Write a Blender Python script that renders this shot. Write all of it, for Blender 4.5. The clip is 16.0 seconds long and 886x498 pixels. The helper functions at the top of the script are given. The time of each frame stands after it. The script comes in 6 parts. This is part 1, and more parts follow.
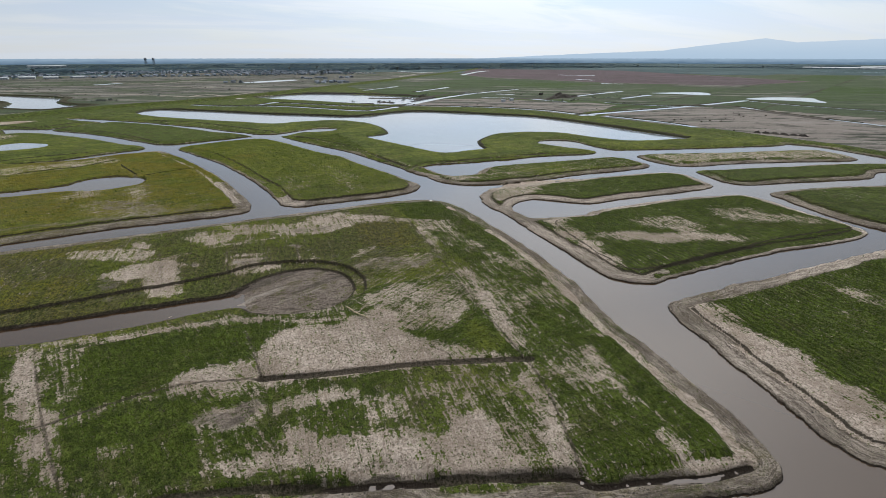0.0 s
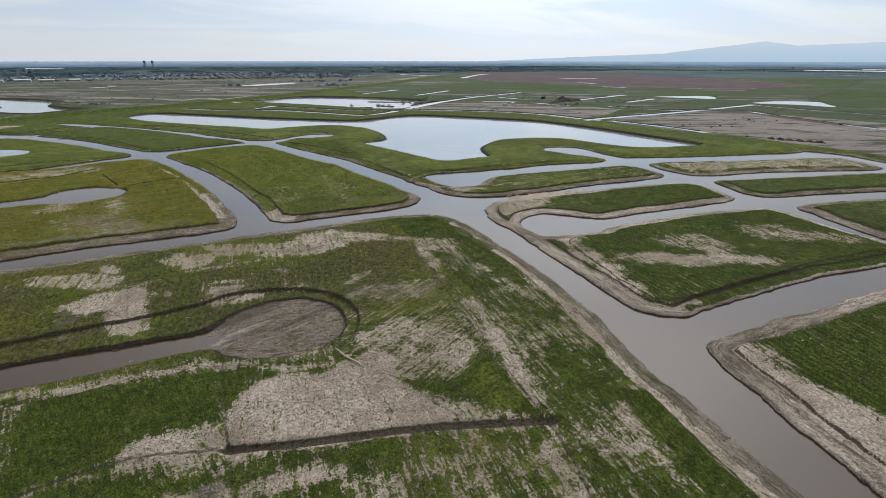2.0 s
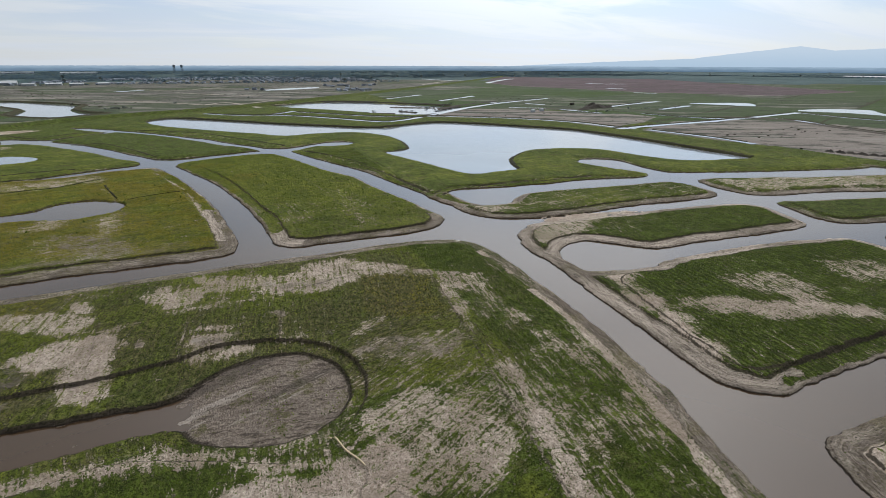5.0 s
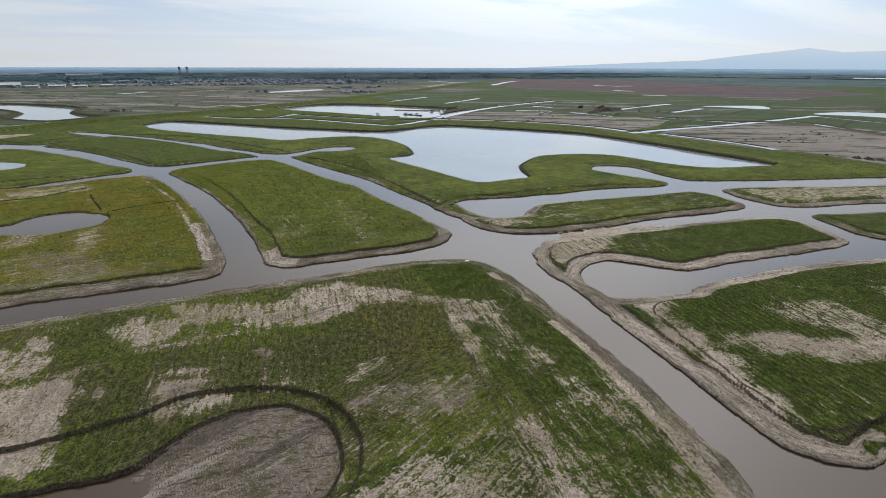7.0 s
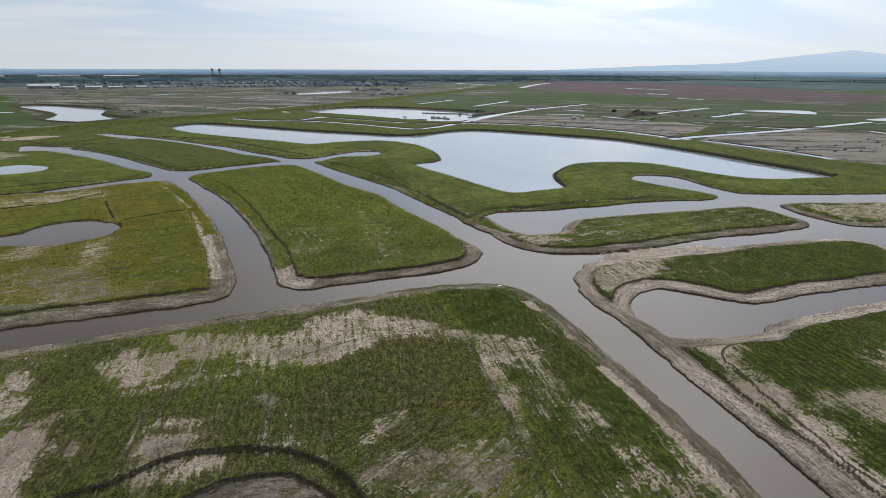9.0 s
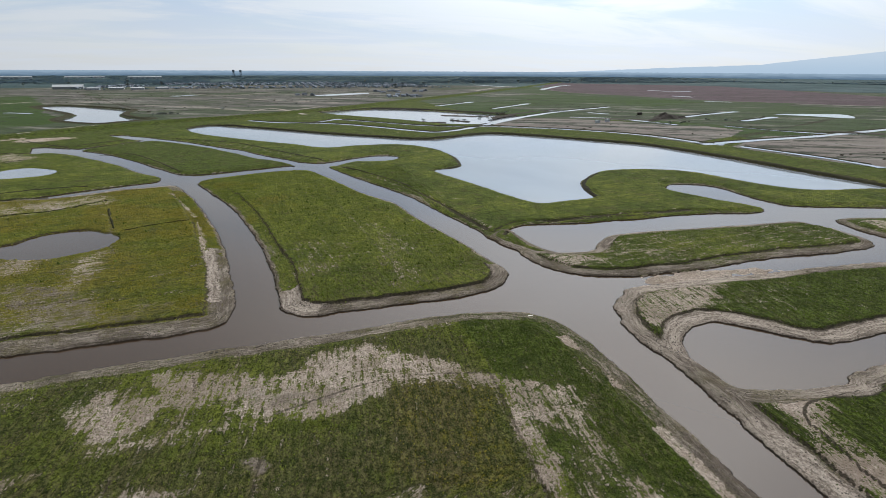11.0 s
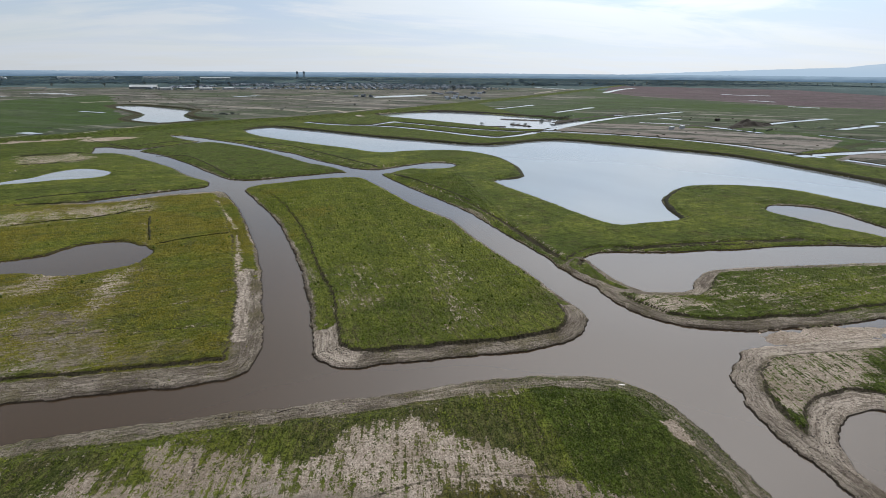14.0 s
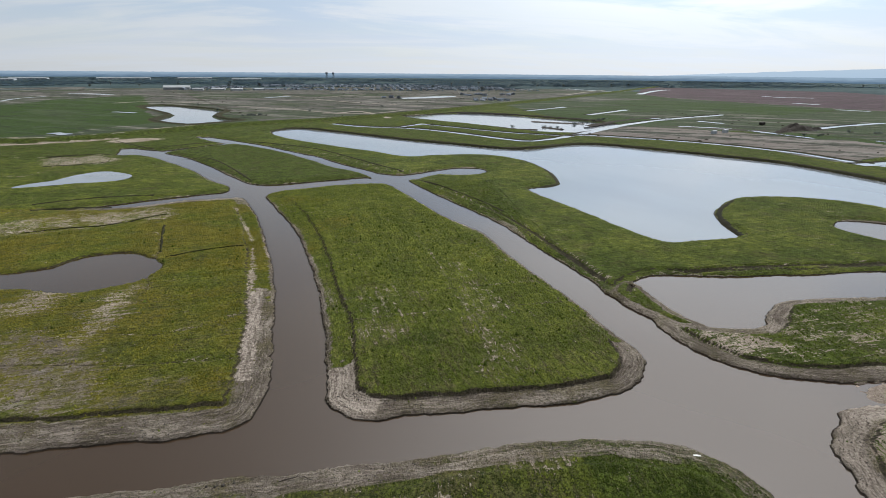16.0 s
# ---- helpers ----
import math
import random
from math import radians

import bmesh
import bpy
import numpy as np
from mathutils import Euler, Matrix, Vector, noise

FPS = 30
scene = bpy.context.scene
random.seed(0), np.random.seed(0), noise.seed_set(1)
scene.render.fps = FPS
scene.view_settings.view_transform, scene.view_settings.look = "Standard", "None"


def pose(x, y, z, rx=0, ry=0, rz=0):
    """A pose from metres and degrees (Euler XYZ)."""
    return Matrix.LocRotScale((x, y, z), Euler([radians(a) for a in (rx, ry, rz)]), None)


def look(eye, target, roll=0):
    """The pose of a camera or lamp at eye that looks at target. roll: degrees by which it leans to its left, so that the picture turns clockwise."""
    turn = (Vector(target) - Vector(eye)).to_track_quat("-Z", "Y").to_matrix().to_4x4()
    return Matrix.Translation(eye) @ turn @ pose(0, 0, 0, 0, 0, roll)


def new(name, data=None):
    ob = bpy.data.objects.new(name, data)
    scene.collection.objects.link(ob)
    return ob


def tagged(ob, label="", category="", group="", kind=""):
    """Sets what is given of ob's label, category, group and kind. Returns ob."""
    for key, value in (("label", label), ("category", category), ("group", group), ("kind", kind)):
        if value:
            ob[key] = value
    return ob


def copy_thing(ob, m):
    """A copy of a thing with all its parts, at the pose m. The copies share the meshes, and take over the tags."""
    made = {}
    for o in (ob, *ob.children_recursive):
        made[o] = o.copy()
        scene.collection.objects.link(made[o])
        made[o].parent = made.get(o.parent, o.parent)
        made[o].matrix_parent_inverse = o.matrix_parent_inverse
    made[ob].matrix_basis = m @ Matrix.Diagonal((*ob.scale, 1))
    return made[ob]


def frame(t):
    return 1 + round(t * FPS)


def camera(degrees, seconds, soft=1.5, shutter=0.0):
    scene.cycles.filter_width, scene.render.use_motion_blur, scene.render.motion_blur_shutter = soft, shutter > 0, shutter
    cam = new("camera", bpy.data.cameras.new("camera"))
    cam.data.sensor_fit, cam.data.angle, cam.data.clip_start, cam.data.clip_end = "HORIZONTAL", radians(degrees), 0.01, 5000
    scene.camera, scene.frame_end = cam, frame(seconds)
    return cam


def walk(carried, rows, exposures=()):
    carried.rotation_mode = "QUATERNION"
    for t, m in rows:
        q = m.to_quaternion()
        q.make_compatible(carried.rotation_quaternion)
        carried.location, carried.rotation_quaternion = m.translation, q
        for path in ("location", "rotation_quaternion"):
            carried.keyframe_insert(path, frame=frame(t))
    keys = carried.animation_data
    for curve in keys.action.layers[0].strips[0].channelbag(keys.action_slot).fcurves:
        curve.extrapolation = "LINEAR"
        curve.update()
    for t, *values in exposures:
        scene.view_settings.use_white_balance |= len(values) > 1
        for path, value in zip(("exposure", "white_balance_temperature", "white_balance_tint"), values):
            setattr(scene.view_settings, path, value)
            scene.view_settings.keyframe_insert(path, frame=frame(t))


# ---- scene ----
cam = camera(81.92, 16.0, soft=0.5)
METRES, EYE, TURN = 131.88, 55.0, -24.2
ROWS = [
    (0.0, 0.0, 0.0, 0.0, 0.16, -20.52, -0.42),
    (0.5, -0.0021, 0.0322, 0.0001, 0.15, -20.45, -0.43),
    (1.0, -0.004, 0.0641, 0.0001, 0.13, -20.36, -0.44),
    (1.5, -0.0057, 0.096, 0.0002, 0.13, -20.29, -0.43),
    (2.0, -0.0074, 0.1279, 0.0001, 0.13, -20.23, -0.46),
    (2.5, -0.0093, 0.1596, 0.0002, 0.27, -20.15, -0.48),
    (3.0, -0.0115, 0.1914, 0.0001, 0.79, -20.07, -0.51),
    (3.5, -0.0135, 0.2232, -0.0003, 1.38, -20.0, -0.53),
    (4.0, -0.016, 0.2549, -0.0006, 1.97, -19.93, -0.54),
    (6.5, -0.0314, 0.4096, -0.0015, 3.03, -19.62, -0.57),
    (7.0, -0.035, 0.4403, -0.0011, 3.19, -19.58, -0.56),
    (7.5, -0.0394, 0.4708, -0.0012, 3.56, -19.51, -0.57),
    (8.0, -0.0437, 0.5014, -0.001, 4.21, -19.47, -0.58),
    (8.5, -0.0487, 0.5321, -0.0007, 5.25, -19.43, -0.62),
    (9.0, -0.0542, 0.5629, -0.001, 6.13, -19.37, -0.64),
    (11.5, -0.0868, 0.7146, -0.0031, 8.7, -19.19, -0.71),
    (12.0, -0.095, 0.7447, -0.0034, 9.61, -19.16, -0.74),
    (12.5, -0.1029, 0.775, -0.0039, 11.06, -19.15, -0.78),
    (13.0, -0.1121, 0.805, -0.0045, 12.28, -19.13, -0.8),
    (13.5, -0.1215, 0.8346, -0.0049, 13.5, -19.1, -0.85),
    (14.0, -0.1316, 0.8639, -0.0055, 14.28, -19.06, -0.85),
    (14.5, -0.1421, 0.8928, -0.0056, 15.04, -19.04, -0.86),
    (15.0, -0.1529, 0.9216, -0.006, 15.75, -19.02, -0.87),
    (15.5, -0.1642, 0.9502, -0.0061, 16.55, -19.0, -0.88),
    (16.0, -0.1762, 0.9784, -0.0062, 17.26, -18.98, -0.88),
]
walk(cam, [(t, pose(0, 0, EYE, 0, 0, TURN) @ pose(METRES * x, METRES * y, METRES * z, 90 + pitch, roll, yaw) @ pose(0, 0, 0, -0.172, 0, -0.442))
           for t, x, y, z, yaw, pitch, roll in ROWS])


# ---- sky, sun ----
SUN_AZ, SUN_EL = 35.0, 52.0  # degrees east of +y, above the horizon
world = bpy.data.worlds.new("hazy_sky")
scene.world = world
world.use_nodes = True
wn, wl = world.node_tree.nodes, world.node_tree.links
wn.clear()
w_out = wn.new("ShaderNodeOutputWorld")
w_bg = wn.new("ShaderNodeBackground")
sky = wn.new("ShaderNodeTexSky")
sky.sky_type, sky.sun_disc = "NISHITA", False
sky.sun_elevation, sky.sun_rotation = radians(SUN_EL), radians(SUN_AZ)
sky.air_density, sky.dust_density = 1.0, 0.6
tc = wn.new("ShaderNodeTexCoord")
# thin high cloud: the direction laid onto a flat cloud deck
sep = wn.new("ShaderNodeSeparateXYZ")
wl.new(tc.outputs["Generated"], sep.inputs[0])


def wmath(op, a, b=None):
    n = wn.new("ShaderNodeMath")
    n.operation = op
    for i, v in enumerate((a, b)):
        if v is None:
            continue
        if isinstance(v, (int, float)):
            n.inputs[i].default_value = v
        else:
            wl.new(v, n.inputs[i])
    return n.outputs[0]


up = wmath("ADD", wmath("MAXIMUM", sep.outputs[2], 0.0), 0.12)
deck = wn.new("ShaderNodeCombineXYZ")
wl.new(wmath("DIVIDE", sep.outputs[0], up), deck.inputs[0])
wl.new(wmath("DIVIDE", sep.outputs[1], up), deck.inputs[1])
stretch = wn.new("ShaderNodeMapping")
stretch.inputs["Rotation"].default_value = (0, 0, radians(-25))
stretch.inputs["Scale"].default_value = (0.55, 1.3, 1)
wl.new(deck.outputs[0], stretch.inputs["Vector"])
cloud = wn.new("ShaderNodeTexNoise")
cloud.inputs["Scale"].default_value, cloud.inputs["Detail"].default_value, cloud.inputs["Roughness"].default_value = 1.1, 7, 0.55
cloud.inputs["Distortion"].default_value = 0.4
wl.new(stretch.outputs[0], cloud.inputs["Vector"])
c_ramp = wn.new("ShaderNodeMapRange")
c_ramp.inputs["From Min"].default_value, c_ramp.inputs["From Max"].default_value = 0.36, 0.60
c_ramp.inputs["To Min"].default_value, c_ramp.inputs["To Max"].default_value = 0.82, 1.0
wl.new(cloud.outputs["Fac"], c_ramp.inputs["Value"])
sky_gain = wn.new("ShaderNodeVectorMath")
sky_gain.operation = "SCALE"
sky_gain.inputs["Scale"].default_value = 0.10
wl.new(sky.outputs[0], sky_gain.inputs[0])
w_mix = wn.new("ShaderNodeMix")
w_mix.data_type = "RGBA"
# the veiled sun brightens the cloud round it
aim = wn.new("ShaderNodeVectorMath")
aim.operation = "DOT_PRODUCT"
wl.new(tc.outputs["Generated"], aim.inputs[0])
aim.inputs[1].default_value = (math.sin(radians(SUN_AZ)) * math.cos(radians(SUN_EL)), math.cos(radians(SUN_AZ)) * math.cos(radians(SUN_EL)), math.sin(radians(SUN_EL)))
toward = wmath("MAXIMUM", aim.outputs["Value"], 0.0)
veil = wmath("ADD", 0.72, wmath("MULTIPLY", toward, 0.40))
glare = wmath("MULTIPLY", wmath("POWER", toward, 8.0), 7.2)
cloud_col = wn.new("ShaderNodeVectorMath")
cloud_col.operation = "SCALE"
# thin places in the cloud let some blue through
gap = wn.new("ShaderNodeTexNoise")
gap.inputs["Scale"].default_value, gap.inputs["Detail"].default_value, gap.inputs["Roughness"].default_value = 0.75, 6, 0.6
gap.inputs["Distortion"].default_value = 0.6
wl.new(stretch.outputs[0], gap.inputs["Vector"])
gap_ramp = wn.new("ShaderNodeMapRange")
gap_ramp.interpolation_type = "SMOOTHSTEP"
gap_ramp.inputs["From Min"].default_value, gap_ramp.inputs["From Max"].default_value = 0.40, 0.58
wl.new(gap.outputs["Fac"], gap_ramp.inputs["Value"])
rise_ramp = wn.new("ShaderNodeMapRange")
rise_ramp.inputs["From Min"].default_value, rise_ramp.inputs["From Max"].default_value = 0.01, 0.10
wl.new(sep.outputs[2], rise_ramp.inputs["Value"])
thin = wn.new("ShaderNodeMix")
thin.data_type = "RGBA"
thin.inputs["A"].default_value, thin.inputs["B"].default_value = (0.71, 0.768, 0.842, 1), (0.545, 0.66, 0.815, 1)
wl.new(wmath("MULTIPLY", gap_ramp.outputs[0], rise_ramp.outputs[0]), thin.inputs["Factor"])
warm = wn.new("ShaderNodeMix")  # overhead the veil is whiter than low down
warm.data_type = "RGBA"
warm.inputs["B"].default_value = (0.765, 0.765, 0.772, 1)
warm_ramp = wn.new("ShaderNodeMapRange")
warm_ramp.inputs["From Min"].default_value, warm_ramp.inputs["From Max"].default_value = 0.26, 0.48
wl.new(sep.outputs[2], warm_ramp.inputs["Value"])
wl.new(warm_ramp.outputs[0], warm.inputs["Factor"])
wl.new(thin.outputs["Result"], warm.inputs["A"])
wl.new(warm.outputs["Result"], cloud_col.inputs[0])
high = wn.new("ShaderNodeMapRange")  # the haze is brightest low down
for key, v in zip(("From Min", "From Max", "To Min", "To Max"), (0.10, 0.65, 1.0, 0.42)):
    high.inputs[key].default_value = v
wl.new(sep.outputs[2], high.inputs["Value"])
wl.new(wmath("ADD", wmath("MULTIPLY", veil, high.outputs[0]), glare), cloud_col.inputs["Scale"])
wl.new(cloud_col.outputs[0], w_mix.inputs["B"])
wl.new(c_ramp.outputs[0], w_mix.inputs["Factor"])
wl.new(sky_gain.outputs[0], w_mix.inputs["A"])
wl.new(w_mix.outputs["Result"], w_bg.inputs["Color"])
w_bg.inputs["Strength"].default_value = 1.0
wl.new(w_bg.outputs[0], w_out.inputs[0])

sun_data = bpy.data.lights.new("sun", "SUN")
sun_data.energy, sun_data.angle, sun_data.color = 1.9, radians(2), (1.0, 0.93, 0.82)
sun = new("sun", sun_data)
s_dir = Vector((math.sin(radians(SUN_AZ)) * math.cos(radians(SUN_EL)), math.cos(radians(SUN_AZ)) * math.cos(radians(SUN_EL)), math.sin(radians(SUN_EL))))
sun.matrix_world = look(s_dir * 300, (0, 0, 0))


# ---- materials ----
class Mat:
    """A small wrapper for building node materials."""

    def __init__(self, name, rough=0.9):
        self.m = bpy.data.materials.new(name)
        self.m.use_nodes = True
        self.n, self.l = self.m.node_tree.nodes, self.m.node_tree.links
        self.b = self.n["Principled BSDF"]
        self.b.inputs["Roughness"].default_value = rough
        self.pos = self.n.new("ShaderNodeNewGeometry").outputs["Position"]

    def put(self, v, socket):
        if isinstance(v, (int, float)):
            socket.default_value = v
        elif isinstance(v, tuple):
            socket.default_value = (*v, 1) if len(v) == 3 and socket.type == "RGBA" else v
        else:
            self.l.new(v, socket)

    def math(self, op, a, b=0.0, c=0.0):
        n = self.n.new("ShaderNodeMath")
        n.operation = op
        for v, s in zip((a, b, c), n.inputs):
            self.put(v, s)
        return n.outputs[0]

    def mix(self, f, a, b):
        n = self.n.new("ShaderNodeMix")
        n.data_type = "RGBA"
        self.put(f, n.inputs["Factor"])
        self.put(a, n.inputs["A"])
        self.put(b, n.inputs["B"])
        return n.outputs["Result"]

    def lane(self, across, along, detail=4, rough=0.6):
        """Noise drawn out along the drilled rows: scales across and along them."""
        a = self.n.new("ShaderNodeAttribute")
        a.attribute_name = "lane"
        mp = self.n.new("ShaderNodeMapping")
        mp.inputs["Scale"].default_value = (across, along, 1.0)
        self.l.new(a.outputs["Vector"], mp.inputs["Vector"])
        n = self.n.new("ShaderNodeTexNoise")
        n.inputs["Scale"].default_value, n.inputs["Detail"].default_value, n.inputs["Roughness"].default_value = 1.0, detail, rough
        self.l.new(mp.outputs[0], n.inputs["Vector"])
        return n.outputs["Fac"]

    def noise(self, scale, detail=4, rough=0.55, stretch=None, turn=0.0, dist=0.0):
        n = self.n.new("ShaderNodeTexNoise")
        n.inputs["Scale"].default_value, n.inputs["Detail"].default_value = scale, detail
        n.inputs["Roughness"].default_value, n.inputs["Distortion"].default_value = rough, dist
        v = self.pos
        if stretch:
            mp = self.n.new("ShaderNodeMapping")
            mp.vector_type = "TEXTURE"
            mp.inputs["Rotation"].default_value = (0, 0, radians(turn))
            mp.inputs["Scale"].default_value = tuple(1 / k for k in stretch)
            self.l.new(v, mp.inputs["Vector"])
            v = mp.outputs[0]
        self.l.new(v, n.inputs["Vector"])
        return n.outputs["Fac"]

    def step(self, v, lo, hi, a=0.0, b=1.0):
        n = self.n.new("ShaderNodeMapRange")
        n.interpolation_type = "SMOOTHSTEP"
        self.put(v, n.inputs["Value"])
        for k, x in zip(("From Min", "From Max", "To Min", "To Max"), (lo, hi, a, b)):
            n.inputs[k].default_value = x
        return n.outputs[0]

    def attr(self, name):
        n = self.n.new("ShaderNodeAttribute")
        n.attribute_name = name
        return n.outputs["Fac"]

    def bump(self, h, strength, dist):
        n = self.n.new("ShaderNodeBump")
        n.inputs["Strength"].default_value, n.inputs["Distance"].default_value = strength, dist
        self.l.new(h, n.inputs["Height"])
        self.l.new(n.outputs[0], self.b.inputs["Normal"])

    def color(self, v):
        self.put(v, self.b.inputs["Base Color"])
        return self.m


def grass_colour(m, tone, fine, mid, wide):
    """Grass from deep green to dry olive."""
    g1 = m.mix(m.step(mid, 0.36, 0.64), (0.024, 0.040, 0.007), (0.074, 0.108, 0.016))
    g2 = m.mix(m.step(mid, 0.35, 0.66), (0.072, 0.092, 0.014), (0.150, 0.180, 0.028))
    g3 = m.mix(m.step(mid, 0.35, 0.66), (0.104, 0.096, 0.014), (0.190, 0.170, 0.026))
    dry = m.math("ADD", tone, m.math("MULTIPLY", m.math("SUBTRACT", wide, 0.5), 1.5))
    return m.mix(m.step(dry, 0.85, 1.35), m.mix(m.step(dry, 0.2, 0.75), g1, g2), g3)


def ground_material():
    m = Mat("field_ground", 0.95)
    m.b.inputs["Specular IOR Level"].default_value = 0.06
    bare, tone, mud, far, shore = m.attr("bare"), m.attr("tone"), m.attr("mud"), m.attr("parcel"), m.attr("shore")
    fine = m.noise(1.7, 7, 0.78)
    speck = m.noise(2.1, 4, 0.72)
    grain = m.noise(6.5, 2, 0.7)
    mid = m.noise(0.28, 6, 0.68)
    wide = m.noise(0.045, 5, 0.62)
    streak = m.lane(0.75, 0.10, 5, 0.72)
    rows = m.lane(2.0, 0.09, 3, 0.6)
    cross = m.lane(0.05, 1.1, 3, 0.6)
    clump = m.lane(1.1, 0.5, 5, 0.72)
    bands = m.lane(0.22, 0.025, 4, 0.6)
    grass = grass_colour(m, tone, fine, mid, wide)
    grass = m.mix(m.step(m.math("ADD", m.noise(0.11, 6, 0.72), m.math("MULTIPLY", m.math("SUBTRACT", rows, 0.5), 0.25)), 0.52, 0.66, 0.0, 0.60), grass, (0.084, 0.067, 0.036))
    dead = m.math("ADD", m.attr("thatch"), m.math("MULTIPLY", m.math("SUBTRACT", m.math("ADD", m.math("MULTIPLY", streak, 0.6), m.math("MULTIPLY", mid, 0.6)), 0.6), 2.6))
    grass = m.mix(m.step(dead, 0.30, 0.75, 0.0, 0.85), grass, m.mix(m.step(clump, 0.42, 0.58), (0.086, 0.070, 0.042), (0.030, 0.026, 0.015)))
    wild = m.attr("wild")
    grass = m.mix(m.step(bands, 0.47, 0.62, 0.0, 0.45), grass, (0.044, 0.066, 0.011))
    grass = m.mix(m.math("MULTIPLY", wild, m.step(rows, 0.50, 0.60, 0.0, 0.55)), grass, (0.028, 0.038, 0.009))
    grass = m.mix(m.math("MULTIPLY", wild, m.step(clump, 0.50, 0.57, 0.0, 0.78)), grass, (0.016, 0.025, 0.006))
    grass = m.mix(m.step(clump, 0.36, 0.44, 0.50, 0.0), grass, (0.145, 0.160, 0.045))
    grass = m.mix(m.math("MULTIPLY", wild, m.step(speck, 0.50, 0.56, 0.0, 0.75)), grass, (0.009, 0.013, 0.004))
    grass = m.mix(m.step(grain, 0.54, 0.62, 0.0, 0.55), grass, (0.125, 0.135, 0.042))
    # drilled rows with dark gaps
    lane = m.n.new("ShaderNodeSeparateXYZ")
    la = m.n.new("ShaderNodeAttribute")
    la.attribute_name = "lane"
    m.l.new(la.outputs["Vector"], lane.inputs[0])
    drill = m.math("SINE", m.math("ADD", m.math("MULTIPLY", lane.outputs[0], 3.9), m.math("MULTIPLY", m.math("SUBTRACT", mid, 0.5), 5.0)))
    drill = m.math("MULTIPLY", m.step(m.math("ADD", drill, m.math("MULTIPLY", m.math("SUBTRACT", clump, 0.5), 3.5)), 0.0, 0.7), m.attr("furrow"))
    grass = m.mix(drill, grass, (0.017, 0.022, 0.006))
    # dry pale soil, crusted and stained
    soil = m.mix(m.step(fine, 0.36, 0.62), (0.200, 0.166, 0.138), (0.455, 0.398, 0.350))
    soil = m.mix(m.step(m.math("ADD", wide, m.math("MULTIPLY", m.math("SUBTRACT", streak, 0.5), 0.35)), 0.47, 0.60, 0.0, 0.65), soil, (0.195, 0.160, 0.132))
    soil = m.mix(m.step(m.noise(0.16, 6, 0.75), 0.50, 0.60, 0.0, 0.55), soil, (0.200, 0.162, 0.130))
    soil = m.mix(m.step(rows, 0.54, 0.61, 0.0, 0.32), soil, (0.18, 0.15, 0.12))
    soil = m.mix(m.step(clump, 0.36, 0.43, 0.55, 0.0), soil, (0.50, 0.445, 0.395))
    soil = m.mix(m.step(speck, 0.57, 0.61, 0.0, 0.70), soil, (0.055, 0.054, 0.028))
    soil = m.mix(m.step(grain, 0.58, 0.64, 0.0, 0.40), soil, (0.10, 0.083, 0.066))
    dense = bare
    for layer, much in ((streak, 1.5), (mid, 0.8), (rows, 0.9), (cross, 0.4), (clump, 1.2), (speck, 1.9)):
        dense = m.math("ADD", dense, m.math("MULTIPLY", m.math("SUBTRACT", layer, 0.5), much))
    land = m.mix(m.step(dense, 0.43, 0.53), grass, soil)
    wet_soil = m.mix(m.step(fine, 0.38, 0.62), (0.098, 0.083, 0.070), (0.200, 0.172, 0.148))
    wet_soil = m.mix(m.step(m.noise(0.9, 5, 0.7, (0.35, 1.6, 1.0), -10.0), 0.54, 0.62, 0.0, 0.8), wet_soil, (0.045, 0.037, 0.031))
    wet_soil = m.mix(m.step(m.math("ADD", m.noise(0.22, 4, 0.6), m.math("MULTIPLY", m.math("SUBTRACT", speck, 0.5), 0.5)), 0.54, 0.64, 0.0, 0.7), wet_soil, (0.066, 0.068, 0.024))
    wet_soil = m.mix(m.step(m.noise(0.10, 5, 0.72, (0.14, 1.0, 1.0), 24.0), 0.50, 0.57, 0.0, 0.65), wet_soil, (0.058, 0.050, 0.044))
    wet_soil = m.mix(m.step(m.noise(0.13, 5, 0.72, (0.12, 1.0, 1.0), 24.0), 0.56, 0.62, 0.0, 0.65), wet_soil, (0.30, 0.275, 0.25))
    # bank mud, with lines that run along the shore
    vec = m.n.new("ShaderNodeCombineXYZ")
    sp = m.n.new("ShaderNodeSeparateXYZ")
    m.l.new(m.pos, sp.inputs[0])
    m.put(m.math("ADD", m.math("MULTIPLY", shore, 1.3), m.math("MULTIPLY", fine, 1.2)), vec.inputs[0])
    m.put(m.math("MULTIPLY", sp.outputs[0], 0.10), vec.inputs[1])
    m.put(m.math("MULTIPLY", sp.outputs[1], 0.10), vec.inputs[2])
    line = m.n.new("ShaderNodeTexNoise")
    line.inputs["Scale"].default_value, line.inputs["Detail"].default_value, line.inputs["Roughness"].default_value = 1.0, 5, 0.62
    m.l.new(vec.outputs[0], line.inputs["Vector"])
    line = line.outputs["Fac"]
    vec2 = m.n.new("ShaderNodeCombineXYZ")
    m.put(m.math("ADD", m.math("MULTIPLY", shore, 3.6), m.math("MULTIPLY", mid, 3.0)), vec2.inputs[0])
    m.put(m.math("MULTIPLY", sp.outputs[0], 0.30), vec2.inputs[1])
    m.put(m.math("MULTIPLY", sp.outputs[1], 0.30), vec2.inputs[2])
    thread = m.n.new("ShaderNodeTexNoise")
    thread.inputs["Scale"].default_value, thread.inputs["Detail"].default_value, thread.inputs["Roughness"].default_value = 1.0, 4, 0.68
    m.l.new(vec2.outputs[0], thread.inputs["Vector"])
    thread = thread.outputs["Fac"]
